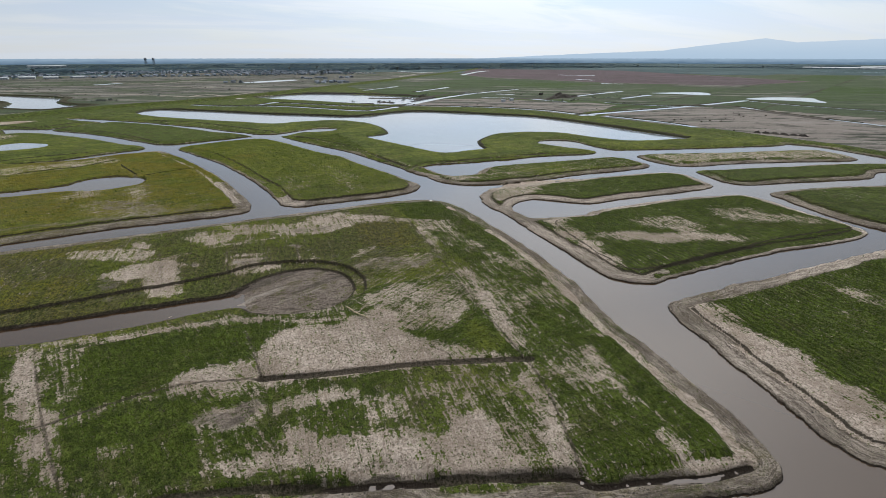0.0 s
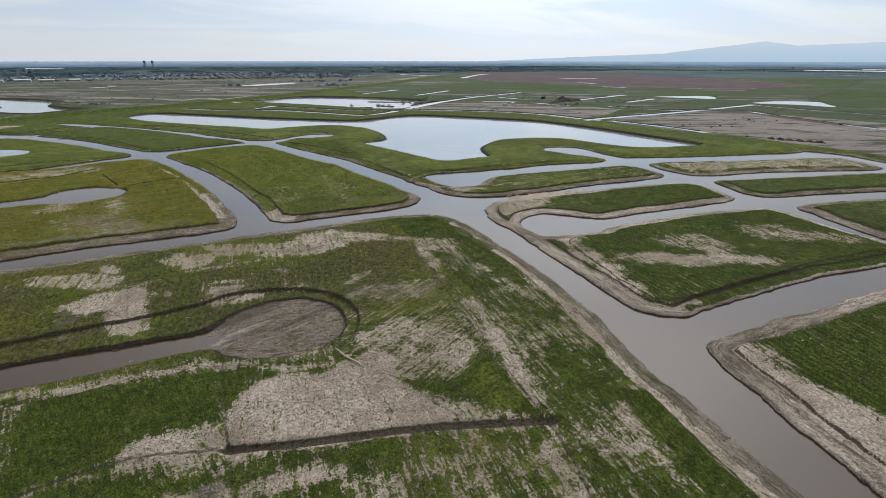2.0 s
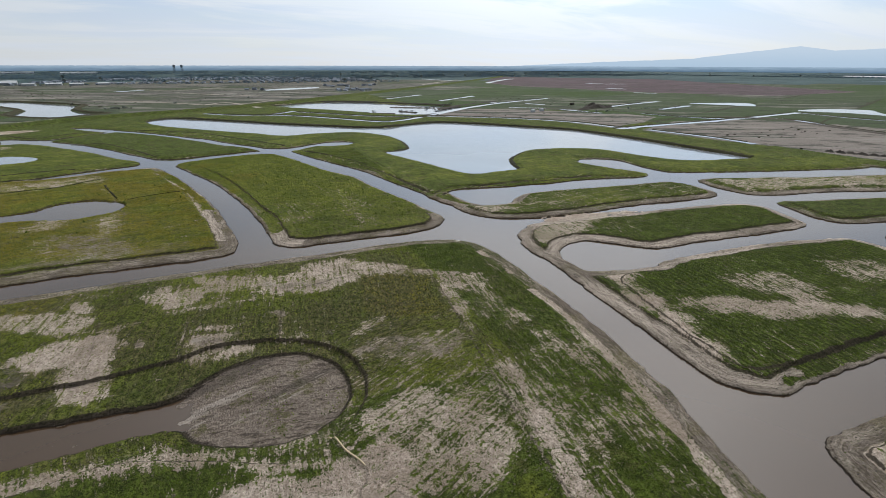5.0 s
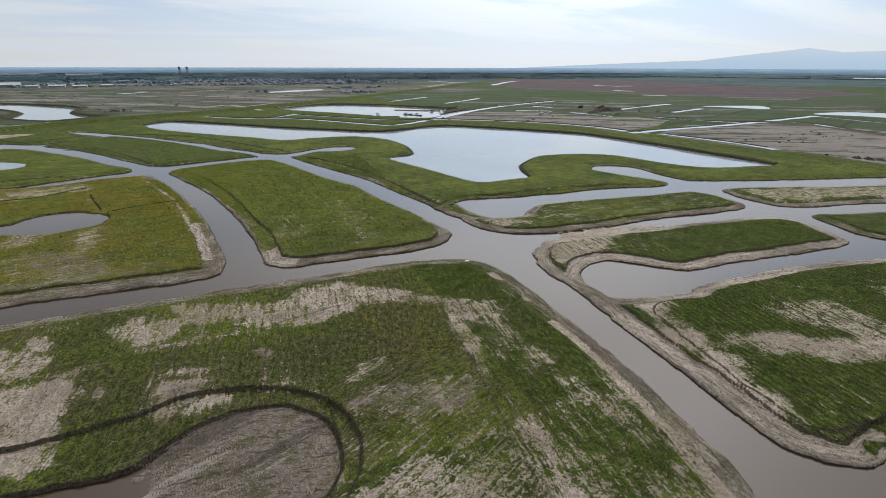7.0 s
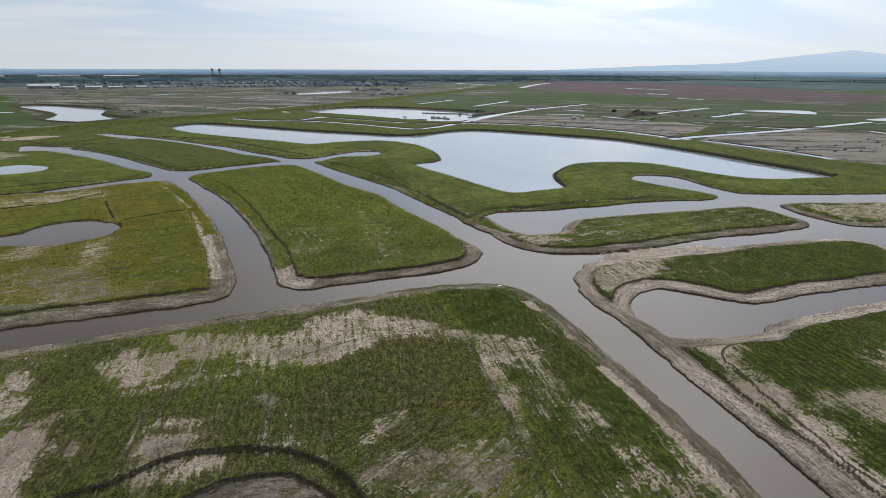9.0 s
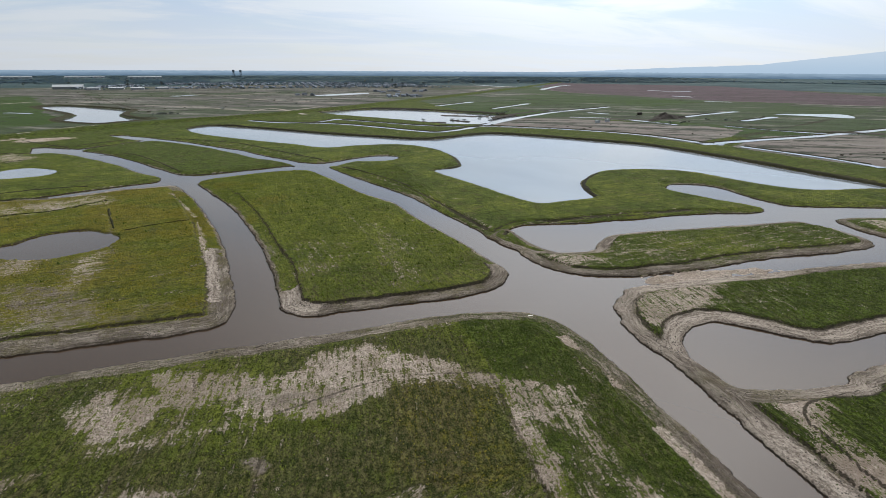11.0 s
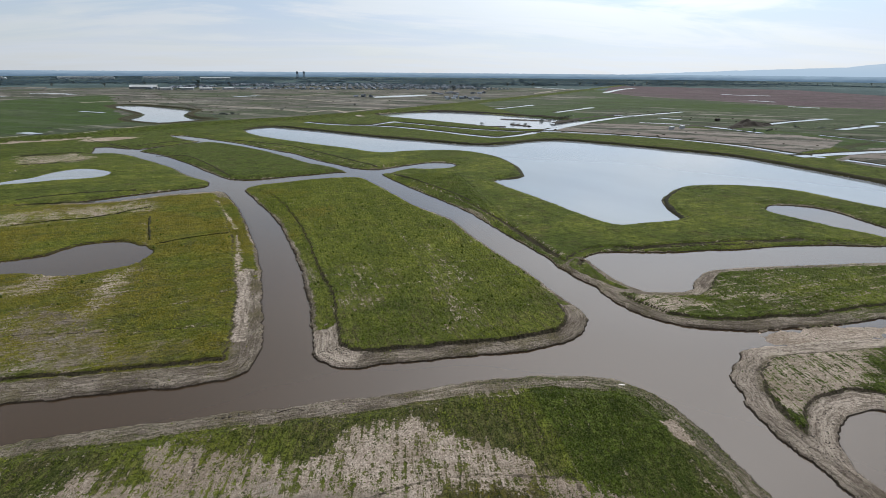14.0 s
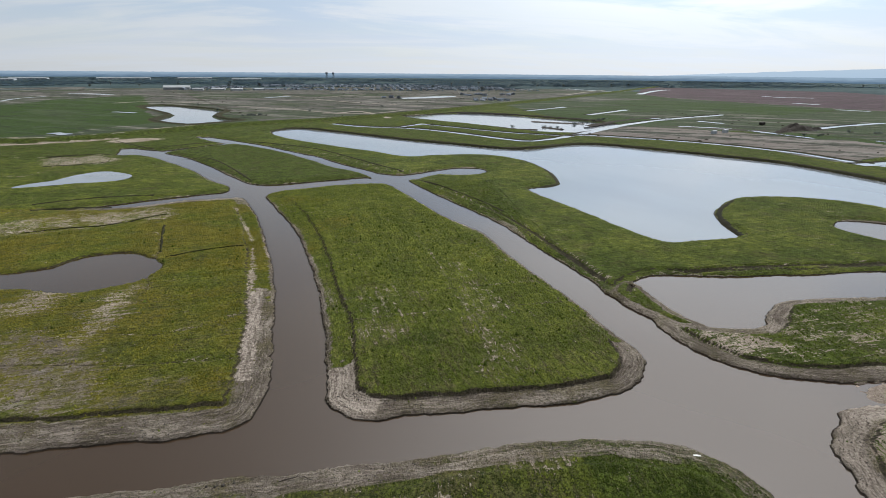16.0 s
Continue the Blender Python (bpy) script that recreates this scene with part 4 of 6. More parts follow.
NEAR_GRASS = [[(-27.1, 107), (1.6, 103.1), (0.7, 90.5), (-9.5, 91.7), (-16.1, 88.3), (-24.2, 89.6)],
           [(-26.9, 81.2), (-18.8, 84.2), (-7.6, 80.7), (3.8, 75.3), (-2.7, 77.7), (-9.1, 75.8), (-10.3, 69.1), (-8.8, 64), (-24.8, 71.2)],
           [(4, 77), (18.3, 74.5), (23.5, 72.2), (17.8, 72.9), (11, 75.7), (3.8, 75.3)],
           [(44.4, 86.4), (48.6, 82), (46.9, 73.7), (41.6, 76.1)],
           [(61.4, 86.8), (57.1, 69.2), (68.6, 68.3), (65.5, 54.2), (62.6, 41), (60.6, 35.1), (59.7, 42.3), (60.3, 56.5), (62.6, 71)],
           [(40.8, 164.2), (57.6, 158.8), (55.2, 146.3), (53.3, 136.4), (40.7, 140.4), (35, 145.6), (38, 155.9)],
           [(11.3, 180.2), (23.2, 178.3), (22.4, 173.2), (12.7, 175.8)],
           [(-22.3, 171.3), (-13, 170.3), (-7, 160.9), (-12.5, 159.3), (-19.5, 163.2)],
           [(-13.6, 155), (-2.4, 155.2), (-0.1, 147.7), (-1.7, 144.2), (-10.1, 148.2)],
           [(47.2, 182.4), (76.3, 176.6), (77.2, 163.3), (60.2, 165.9), (49.7, 175.2)],
           [(77.9, 152.3), (74.9, 129.4), (73.8, 115), (73, 118.8), (72.2, 127.2), (72.2, 140.8)]]
NEAR_DAMP = [([(-9.8, 74.8), (-8.3, 76.7), (-1.1, 77.7), (1.7, 75), (0.1, 71.6), (-4.6, 70)], 0.6),
           ([(-33.2, 147.2), (-28.3, 146.9), (-26.2, 130.6), (-30.3, 132.4)], 0.5),
           ([(1, 146.1), (10.4, 144.1), (7, 139.1), (0.6, 137.1)], 0.5),
           ([(13.5, 88.7), (20.9, 92.1), (24.4, 88.2), (17, 85.2), (10.6, 84.1)], 0.42),
           ([(1.9, 94), (6.3, 96.3), (6.5, 82.4), (1.9, 82.7)], 0.4),
           ([(13.9, 171.6), (28.4, 168.2), (37.4, 165.3), (31.9, 159), (19.4, 161.9)], 0.5),
           ([(-12.9, 147.9), (-11.1, 149.2), (-7.9, 148.2), (-6.9, 144.7), (-10.4, 144.6)], 0.5),
           ([(-0.2, 146.4), (7.6, 143.8), (8.1, 139.8), (5.2, 138.9), (0.8, 139.2)], 0.6),
           ([(29.5, 128.2), (36.6, 131.2), (44.8, 129.2), (53.4, 127.7), (48.7, 117.6), (33.1, 122.7)], 0.5),
           ([(15.5, 152.7), (19.3, 150.6), (19.2, 148.2), (15.6, 151)], 0.6),
           ([(24.3, 141.2), (29.3, 138.9), (28.7, 133.8), (23.1, 136.2)], 0.45)]
SWEPT = [(29.3, 113.8), (47.5, 114.8), (51.7, 103.7), (47.7, 87.5), (41.5, 80.5), (31.1, 87.5), (25.2, 95)]
ragged, fringe = lumps(6, 61, 3) * 2.2, lumps(2.4, 64, 2) * 0.8
for pts, much in PATCHES:
    bare = np.maximum(bare, much * ease(depth_in(pts, 12.0, 4) + ragged, -5.0, 3.0))
for pts, much in NEAR_PATCHES:
    bare = np.maximum(bare, much * ease(depth_in(pts, 8.0, 3) + ragged * 0.4 + fringe, -2.6, 1.4))
for pts in NEAR_GRASS + [[(106, 136), (126, 135), (126, 121), (102, 127)]]:
    bare -= 0.40 * ease(depth_in(pts, 8.0, 3) + ragged * 0.4 + fringe, -2.0, 2.0)
bare = np.maximum(bare, 0.50 * ease(depth_in(SLIM_ISLE_B, 20.0) + ragged * 2, 2, 7))
bare = np.maximum(bare, 0.26 * ease(depth_in(SLIM_ISLE_A, 20.0) + ragged * 2, 2, 7))
bare += np.where((XX > 50) & (XX < 84) & (YY < 188), 0.10 - 0.06 * ease(YY, 100, 130), 0)
bare -= np.where((XX < 84) & (YY < 190) & (edge > 4), 0.12 * ease(YY, 112, 130), 0)
bare = np.where(ditch_near < 1.6, np.maximum(bare, 0.25), bare)
mud = np.where(edge > 0, soft * (1 - ease(edge, rise * 0.8, rise + 0.6)), 0.9)
mud = np.where(in_isle & (terrace < 0.2) & (terrace > -9) & (YY + lumps(5, 49, 3) * 5 < 215), np.where(XX < 32 + 4 * lumps(4, 57, 2), 1.15, 0.92), mud)
mud = np.where(in_isle & (YY + lumps(5, 49, 3) * 5 > 215) & (edge > 1.2), np.minimum(mud, 0.22), mud)
dark_bank = (far_side & (lake_out > 0) & (lake_out < 5.0 + 1.5 * lumps(20, 77, 2))) | ((pond_out > 0) & (pond_out < 11))
mud = np.where(dark_bank, 0.0, mud)
mud = mud + np.where(mud > 0.2, lumps(25, 45, 2) * 0.22, 0)
mud = np.where((XX > -40) & (XX < 8) & (YY > 211) & (YY < 345) & (depth_in(WEST_FIELD, REACH) > 0) & (edge > 1.0), np.where(YY + lumps(6, 50, 3) * 7 < 250, np.where((edge > 3.0) & (mud > 0.3), 1.25, mud), np.minimum(mud, 0.2)), mud)
low_bench = (XX > 104 + 5 * lumps(6, 58, 2)) & (XX < 192) & (YY > 80) & (upper_hook < 0.3) & (YY < 97) & (edge > 0.9)
mud = np.where(low_bench, np.minimum(mud, 0.30), mud)
silt = (bar > 0) & (edge < 0)
mud = np.where(silt, 0.1, mud)
bare = np.where(silt, 0.9, bare)
mud = np.where((cut < 0.3), 0.4, mud)
mud = np.where((cut >= 0.3) & (outer < 0), 0.30, mud)
# the grader's pale track between grass and bench on the near field
track = (XX > 55) & (YY < 182) & (land > 0) & (XX < 90) & (edge > 3.6) & (edge < 6.0) & (basin_cut > 5) & (lumps(9, 46, 2) + (165 - YY) * 0.02 > -0.2)
mud = np.where(track, 0.1, mud)
bare = np.where(track, 0.80, bare)
west_track = reach_of(smooth([(-27, 339), (-20, 320), (-13, 301), (-10, 291), (-5, 268), (-1, 245)], False, 4), False, 6.0) + jag
bare = np.maximum(bare, np.where(land > 0, (0.62 + 0.3 * lumps(5, 48, 2)) * (1 - ease(west_track, 0.3, 1.2)), 0))
# where banks and ditches are cut: open dark soil plus painted shade
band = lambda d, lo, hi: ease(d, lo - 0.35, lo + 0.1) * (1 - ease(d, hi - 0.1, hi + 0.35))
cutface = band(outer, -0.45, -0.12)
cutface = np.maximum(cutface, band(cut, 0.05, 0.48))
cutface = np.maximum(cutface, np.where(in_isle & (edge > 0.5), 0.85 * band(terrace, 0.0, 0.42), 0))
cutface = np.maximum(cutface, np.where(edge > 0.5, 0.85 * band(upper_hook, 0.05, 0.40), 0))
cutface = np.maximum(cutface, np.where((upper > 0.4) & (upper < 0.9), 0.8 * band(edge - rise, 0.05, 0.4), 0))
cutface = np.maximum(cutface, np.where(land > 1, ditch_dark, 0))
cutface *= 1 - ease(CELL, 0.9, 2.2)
# far banks of lake and pond: dark soil, with slope shade painted in
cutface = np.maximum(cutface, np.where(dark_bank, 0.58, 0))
damp = np.where(cut < 0.3, 0.9, 0.0) + np.where((XX < 58) & (YY < 190) & (cut > 0.3), 0.22 * ease(YY, 112, 130), 0)
for pts, much in NEAR_DAMP + [([(-49, 234), (-29, 227), (-16, 210), (-20, 204), (-31, 206)], 0.5), ([(-70, 202), (-12, 203), (0, 212), (-10, 214), (-40, 209), (-70, 208)], 0.48)]:
    damp = np.maximum(damp, much * ease(depth_in(pts, 12.0, 4) + lumps(4, 63, 2) * 1.5, -2.5, 2.5))
tone = np.where((XX < 84) & (YY < 112), tone - 0.28, tone)
tone = np.where((XX > 60) & (YY < 190), tone - 0.35, tone)
for pts in (NEAR_GRASS[3], NEAR_GRASS[5]):  # drier, yellower growth
    tone = tone + 0.55 * ease(depth_in(pts, 8.0, 3) + fringe, -2.0, 2.0)
tone += np.where((XX < 60) & (YY > 112) & (YY < 190), 0.22 + 0.45 * ease(-XX, 8, 34), 0)
# grass tone also carries light: isle brightens northwards, far fields green as haze
tone = tone + lumps(22, 71, 3) * 0.16 + np.where(in_isle, 0.18 * ease(YY, 215, 300) - 0.1, 0) - 0.12 * ease(YY, 380, 520)
# parcels beyond the levee: fields in strips
beyond = np.where((levee > 17) & (YY > 560 + 0.55 * np.maximum(XX + 200, 0)) | (XX > 395) | (XX < -320) | ((YY > 600) & (XX > -20) & (lake_out > 22)) | (YY > 1300), 1.0, 0.0)
cu, cv = (XX * 0.91 + YY * 0.41) / 210.0, (YY * 0.91 - XX * 0.41) / 120.0
cell = np.random.RandomState(8).rand(128, 128)
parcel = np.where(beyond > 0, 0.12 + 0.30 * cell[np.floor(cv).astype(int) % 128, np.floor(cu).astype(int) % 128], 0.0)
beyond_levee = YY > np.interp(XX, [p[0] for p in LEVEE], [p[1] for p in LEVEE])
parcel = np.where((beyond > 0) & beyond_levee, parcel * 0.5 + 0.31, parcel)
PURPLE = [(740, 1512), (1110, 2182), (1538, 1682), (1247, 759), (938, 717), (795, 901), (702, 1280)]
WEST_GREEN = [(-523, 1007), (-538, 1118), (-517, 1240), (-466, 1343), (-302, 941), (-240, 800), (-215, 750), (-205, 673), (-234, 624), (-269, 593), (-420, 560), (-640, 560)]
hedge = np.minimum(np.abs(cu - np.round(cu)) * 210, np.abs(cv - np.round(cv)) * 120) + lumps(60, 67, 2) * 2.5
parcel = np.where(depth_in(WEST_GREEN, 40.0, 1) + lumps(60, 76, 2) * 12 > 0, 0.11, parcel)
# parcels past about 2 km take the haze-tinted colour
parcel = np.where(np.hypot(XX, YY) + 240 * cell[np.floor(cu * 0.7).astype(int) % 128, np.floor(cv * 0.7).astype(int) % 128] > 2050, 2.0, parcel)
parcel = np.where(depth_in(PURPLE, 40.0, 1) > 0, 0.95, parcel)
PLOUGHED = [(344, 398), (497, 445), (559, 267), (385, 160), (372, 200), (367, 240), (361, 304)]
ploughed = ease(depth_in(PLOUGHED, 25.0, 2), -2, 3)
SPOIL_FIELD = [(210, 575), (293, 655), (400, 560), (440, 480), (330, 420), (320, 470), (280, 535)]
spoil = ease(depth_in(SPOIL_FIELD, 25.0, 2), -2, 5)
parcel = np.where(dark_bank | (levee < 15) | ((YY < np.interp(XX, [p[0] for p in LEVEE], [p[1] for p in LEVEE])) & (XX < 250)), 0, parcel)
parcel = np.where((ploughed > 0.5) | (spoil > 0.5), 0.64, parcel)
tone = np.where(levee < 15, -1.2, tone)
bare = np.where((levee < 14) & (levee > 2), -0.7, bare)
apron = beyond_levee & (levee > 11) & (levee < 34) & (XX > -300) & (XX < -140)
parcel = np.where(apron, 0, parcel)
bare = np.where(apron, 0.45 + 0.5 * lumps(16, 47, 3), bare)
bare = np.where((~beyond_levee) & (levee > 11) & (levee < 19) & (XX < -175), 0.75, bare)
bare = np.maximum(bare, np.maximum(ploughed * 0.95, spoil * 0.7))
damp = np.maximum(damp, np.maximum(ploughed * 0.62, spoil * 0.48) + np.where(ploughed + spoil > 0.1, lumps(28, 66, 3) * 0.15, 0))

lap_shade = np.where((cut < -0.5) | silt, 0.0, 1.0)
# dead thatch between the young grass
thatch = np.where((XX < 84) & (YY < 190), 0.24 + 0.40 * ease(YY, 108, 125) + lumps(16, 88, 2) * 0.25, 0.05) + np.where(in_isle, 0.42 * (1 - ease(YY, 205, 275)), 0)
thatch = thatch + np.where((YY > 192) & (YY < 260) & (XX < 12), 0.34, 0) - 0.5 * ease(-bare, -0.02, 0.25)
thatch = np.where(low_bench, 0.35, thatch)
thatch = np.where((XX > 58) & (YY < 190), thatch - 0.25, thatch)
wild = np.where(YY < 192, 1.0, 0.62)
# the drilled rows: distance across and along them, field by field
bearing = np.full((NY, NX), 6.0)
bearing = np.where((YY > 195) & (XX < 12), 78.0, bearing)
bearing = np.where(in_isle, -9.0, bearing)
bearing = np.where((XX > 86) & (YY < 80), 11.0, bearing)
bearing = np.where((YY > 192) & (XX > 88), 82.0, bearing)
bearing = np.where((XX < 2) & (YY < 117), -13.0, bearing)
bearing = np.where((depth_in(SWEPT, 8.0, 3) + ragged > -1) | ((XX > 28) & (XX < 56) & (YY > 114) & (YY < 140)), 60.0, bearing)
bearing = np.radians(bearing)
lane = np.stack((XX * np.cos(bearing) - YY * np.sin(bearing), XX * np.sin(bearing) + YY * np.cos(bearing), 0 * XX), -1)
ring = np.hypot(XX - 14, YY - 120)
on_floor = (cut < 0.5) & (XX > -4)
lane[on_floor] = np.stack((ring, ring * 0 + 14 * np.arctan2(YY - 120, XX - 14), ring * 0), -1)[on_floor]
furrow = np.where((XX > 86) & (YY < 141), 0.62, 0.10) * (1 - ease(bare, 0.5, 0.8)) * ease(lumps(17, 68, 2), -0.75, 0.1)

cutface = np.maximum(cutface, np.where((parcel > 0.05) & (hedge < 2.0 + CELL * 0.25) & (lumps(150, 69, 2) > -0.1) & (parcel > 0.115) & (parcel < 0.6), 0.5, 0))

verts = np.stack((XX, YY, height), -1).reshape(-1, 3).astype(np.float32)
idx = np.arange(NX * NY, dtype=np.int32).reshape(NY, NX)
quads = np.stack((idx[:-1, :-1], idx[:-1, 1:], idx[1:, 1:], idx[1:, :-1]), -1).reshape(-1, 4)


def raw_mesh(name, co, faces):
    """A mesh from arrays of corners and equal-sided faces."""
    me = bpy.data.meshes.new(name)
    k = faces.shape[1]
    me.vertices.add(len(co))
    me.vertices.foreach_set("co", np.ascontiguousarray(co, np.float32).ravel())
    me.loops.add(faces.size)
    me.loops.foreach_set("vertex_index", np.ascontiguousarray(faces, np.int32).ravel())
    me.polygons.add(len(faces))
    me.polygons.foreach_set("loop_start", np.arange(0, faces.size, k, dtype=np.int32))
    me.update(calc_edges=True)
    return me


ground_me = raw_mesh("ground", verts, quads)
ground_me.polygons.foreach_set("use_smooth", np.ones(len(quads), bool))
shore = np.where(cut < 0.4, -cut * 1.3 + 40, np.clip(edge, -2, 14))
for key, values in (("bare", bare), ("tone", tone), ("mud", mud), ("parcel", parcel), ("shore", shore), ("lap_shade", lap_shade), ("thatch", thatch), ("wild", wild), ("damp", damp), ("cutface", cutface)):
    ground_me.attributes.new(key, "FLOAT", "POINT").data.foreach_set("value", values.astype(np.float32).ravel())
ground_me.attributes.new("furrow", "FLOAT", "POINT").data.foreach_set("value", furrow.astype(np.float32).ravel())
ground_me.attributes.new("lane", "FLOAT_VECTOR", "POINT").data.foreach_set("vector", lane.astype(np.float32).ravel())
ground_me.materials.append(GROUND)
ground = tagged(new("ground", ground_me), "flat restored wetland with grassy islands, bare soil and muddy banks", "ground", kind="structure")


# ---- water ----
def sheet(name, pts, z, material, label, category="water"):
    me = bpy.data.meshes.new(name)
    me.from_pydata([(float(x), float(y), z) for x, y in pts], [], [list(range(len(pts)))])
    me.materials.append(material)
    return tagged(new(name, me), label, category, kind="structure")


def swell(pts, by):
    """The outline, rounded and grown outwards."""
    line = smooth(pts, True, 3)
    t = np.roll(line, -1, 0) - np.roll(line, 1, 0)
    t /= np.linalg.norm(t, axis=1, keepdims=True) + 1e-9
    area = np.sum(line[:, 0] * np.roll(line[:, 1], -1) - np.roll(line[:, 0], -1) * line[:, 1])
    return line + np.stack((t[:, 1], -t[:, 0]), -1) * by * (1 if area > 0 else -1)


sheet("water_channels", [(-420, -395), (900, -395), (720, 80), (470, 110), (366, 150), (366, 215), (340, 300), (240, 380), (-60, 580), (-160, 600), (-420, 480)], 0.0,
      CANAL_WATER, "calm brown silty water filling the wetland channels")
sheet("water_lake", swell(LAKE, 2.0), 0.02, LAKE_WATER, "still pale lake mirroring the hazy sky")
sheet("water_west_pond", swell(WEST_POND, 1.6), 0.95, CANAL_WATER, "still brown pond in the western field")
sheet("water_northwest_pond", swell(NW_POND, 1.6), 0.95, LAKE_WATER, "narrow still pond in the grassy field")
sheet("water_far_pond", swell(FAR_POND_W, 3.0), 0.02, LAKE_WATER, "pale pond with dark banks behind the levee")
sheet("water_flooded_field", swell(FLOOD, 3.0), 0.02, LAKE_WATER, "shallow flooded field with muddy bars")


def ribbon(name, pts, width, z, material, label, category="water"):
    line = smooth(pts, False, 6)
    t = np.gradient(line, axis=0)
    t /= np.linalg.norm(t, axis=1, keepdims=True) + 1e-9
    wob = 1 + 0.18 * np.sin(np.arange(len(line)) * 1.7)
    side = np.stack((-t[:, 1], t[:, 0]), -1) * (width / 2 * wob)[:, None]
    k = len(line)
    co = np.concatenate((np.c_[line + side, np.full(k, z)], np.c_[line - side, np.full(k, z)]))
    i = np.arange(k - 1)
    me = raw_mesh(name, co, np.stack((i + k, i + k + 1, i + 1, i), -1))
    me.materials.append(material)
    return tagged(new(name, me), label, category, kind="structure")


for k, (pts, width) in enumerate(FAR_CANALS):
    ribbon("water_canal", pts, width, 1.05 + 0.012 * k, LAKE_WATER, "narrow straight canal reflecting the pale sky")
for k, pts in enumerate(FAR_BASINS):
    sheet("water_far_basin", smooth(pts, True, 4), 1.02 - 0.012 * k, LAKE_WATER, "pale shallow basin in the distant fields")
for pts in FAR_TRACKS:
    ribbon("dirt_track", pts, 7, 1.75, ROAD_DIRT, "pale dirt track across the building lots", "track")
ribbon("levee_road", LEVEE, 3.0, 4.25, ROAD_DIRT, "pale gravel track on top of the levee", "track")


# ---- far distance: backdrop of hazy plain and mountains ----
def arc_wall(name, radius, a0, a1, tops, material, label, category):
    """A curved backdrop; tops(azimuth) gives its upper edge."""
    az = np.radians(np.arange(a0, a1 + 0.01, 0.25))
    k = len(az)
    x, y = radius * np.sin(az), radius * np.cos(az)
    co = np.concatenate((np.c_[x, y, np.full(k, -20.0)], np.c_[x, y, [tops(math.degrees(a)) for a in az]]))
    i = np.arange(k - 1)
    me = raw_mesh(name, co, np.stack((i, i + 1, i + k + 1, i + k), -1))
    me.materials.append(material)
    return tagged(new(name, me), label, category, kind="structure")


def ridge(az):
    base = np.interp(az, [28, 33, 40, 46, 51, 54.5, 57, 60, 64, 70, 80, 110], [36, 55, 80, 98, 148, 182, 150, 160, 165, 168, 160, 140])
    return base + 5 * noise.noise(Vector((az * 0.6, 3, 0))) + 2 * noise.noise(Vector((az * 2.2, 8, 0)))


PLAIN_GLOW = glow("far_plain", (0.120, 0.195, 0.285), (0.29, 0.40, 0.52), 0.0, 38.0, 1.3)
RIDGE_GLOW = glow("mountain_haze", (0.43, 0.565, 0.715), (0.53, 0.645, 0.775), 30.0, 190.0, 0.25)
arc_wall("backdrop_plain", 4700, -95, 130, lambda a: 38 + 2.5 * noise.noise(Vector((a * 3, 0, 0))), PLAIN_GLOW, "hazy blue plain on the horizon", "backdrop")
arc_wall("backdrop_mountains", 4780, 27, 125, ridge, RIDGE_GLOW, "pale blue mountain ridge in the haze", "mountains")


# ---- building blocks ----
def part(name, bm, material, parent, label=""):
    """Links a bmesh as one mesh object under a thing or a part."""
    me = bpy.data.meshes.new(name)
    bm.to_mesh(me)
    bm.free()
    me.materials.append(material)
    ob = new(name, me)
    ob.parent = parent
    if label:
        tagged(ob, label)
    return ob


def empty(name, m, label, category, group="", kind=""):
    ob = new(name)
    ob.matrix_basis = m
    return tagged(ob, label, category, group, kind)


def solid(name, bm, material, m, label, category, group="", kind=""):
    ob = part(name, bm, material, None)
    ob.matrix_basis = m
    return tagged(ob, label, category, group, kind)


def box(bm, sx, sy, sz, at=(0, 0, 0), bevel=0.0):
    """A box on its base, centred in x and y."""
    m = Matrix.Translation((at[0], at[1], at[2] + sz / 2)) @ Matrix.Diagonal((sx, sy, sz, 1))
    got = bmesh.ops.create_cube(bm, size=1, matrix=m)
    if bevel:
        edges = {e for v in got["verts"] for e in v.link_edges}
        bmesh.ops.bevel(bm, geom=list(edges), offset=bevel, segments=1, affect="EDGES")
    return bm


def prism(bm, sx, sy, wall, ridge_h, over=0.0, t=0.0):
    """A gabled block: the wall under a ridge along x, or with t a roof of that thickness."""
    hx, hy = sx / 2 + over, sy / 2 + over
    drop = over * ridge_h / (sy / 2)
    if t:
        sec = [(-hy, wall - drop), (0, wall + ridge_h), (hy, wall - drop), (hy, wall - drop + t), (0, wall + ridge_h + t), (-hy, wall - drop + t)]
    else:
        sec = [(-sy / 2, 0), (-sy / 2, wall), (0, wall + ridge_h), (sy / 2, wall), (sy / 2, 0)]
    a = [bm.verts.new((-hx, y, z)) for y, z in sec]
    b = [bm.verts.new((hx, y, z)) for y, z in sec]
    k = len(sec)
    for i in range(k):
        bm.faces.new((a[i], a[(i + 1) % k], b[(i + 1) % k], b[i]))
    bm.faces.new(a[::-1])
    bm.faces.new(b)
    bmesh.ops.recalc_face_normals(bm, faces=bm.faces)
    return bm


def tube(bm, pts, radii, sides=6):
    rings = []
    for i, p in enumerate(pts):
        d = (Vector(pts[min(i + 1, len(pts) - 1)]) - Vector(pts[max(i - 1, 0)])).normalized()
        u = d.orthogonal().normalized()
        v = d.cross(u)
        rings.append([bm.verts.new(Vector(p) + radii[i] * (math.cos(6.283 * k / sides) * u + math.sin(6.283 * k / sides) * v)) for k in range(sides)])
    for a, b in zip(rings, rings[1:]):
        for k in range(sides):
            bm.faces.new((a[k], a[(k + 1) % sides], b[(k + 1) % sides], b[k]))
    bm.faces.new(rings[0][::-1])
    bm.faces.new(rings[-1])
    return bm


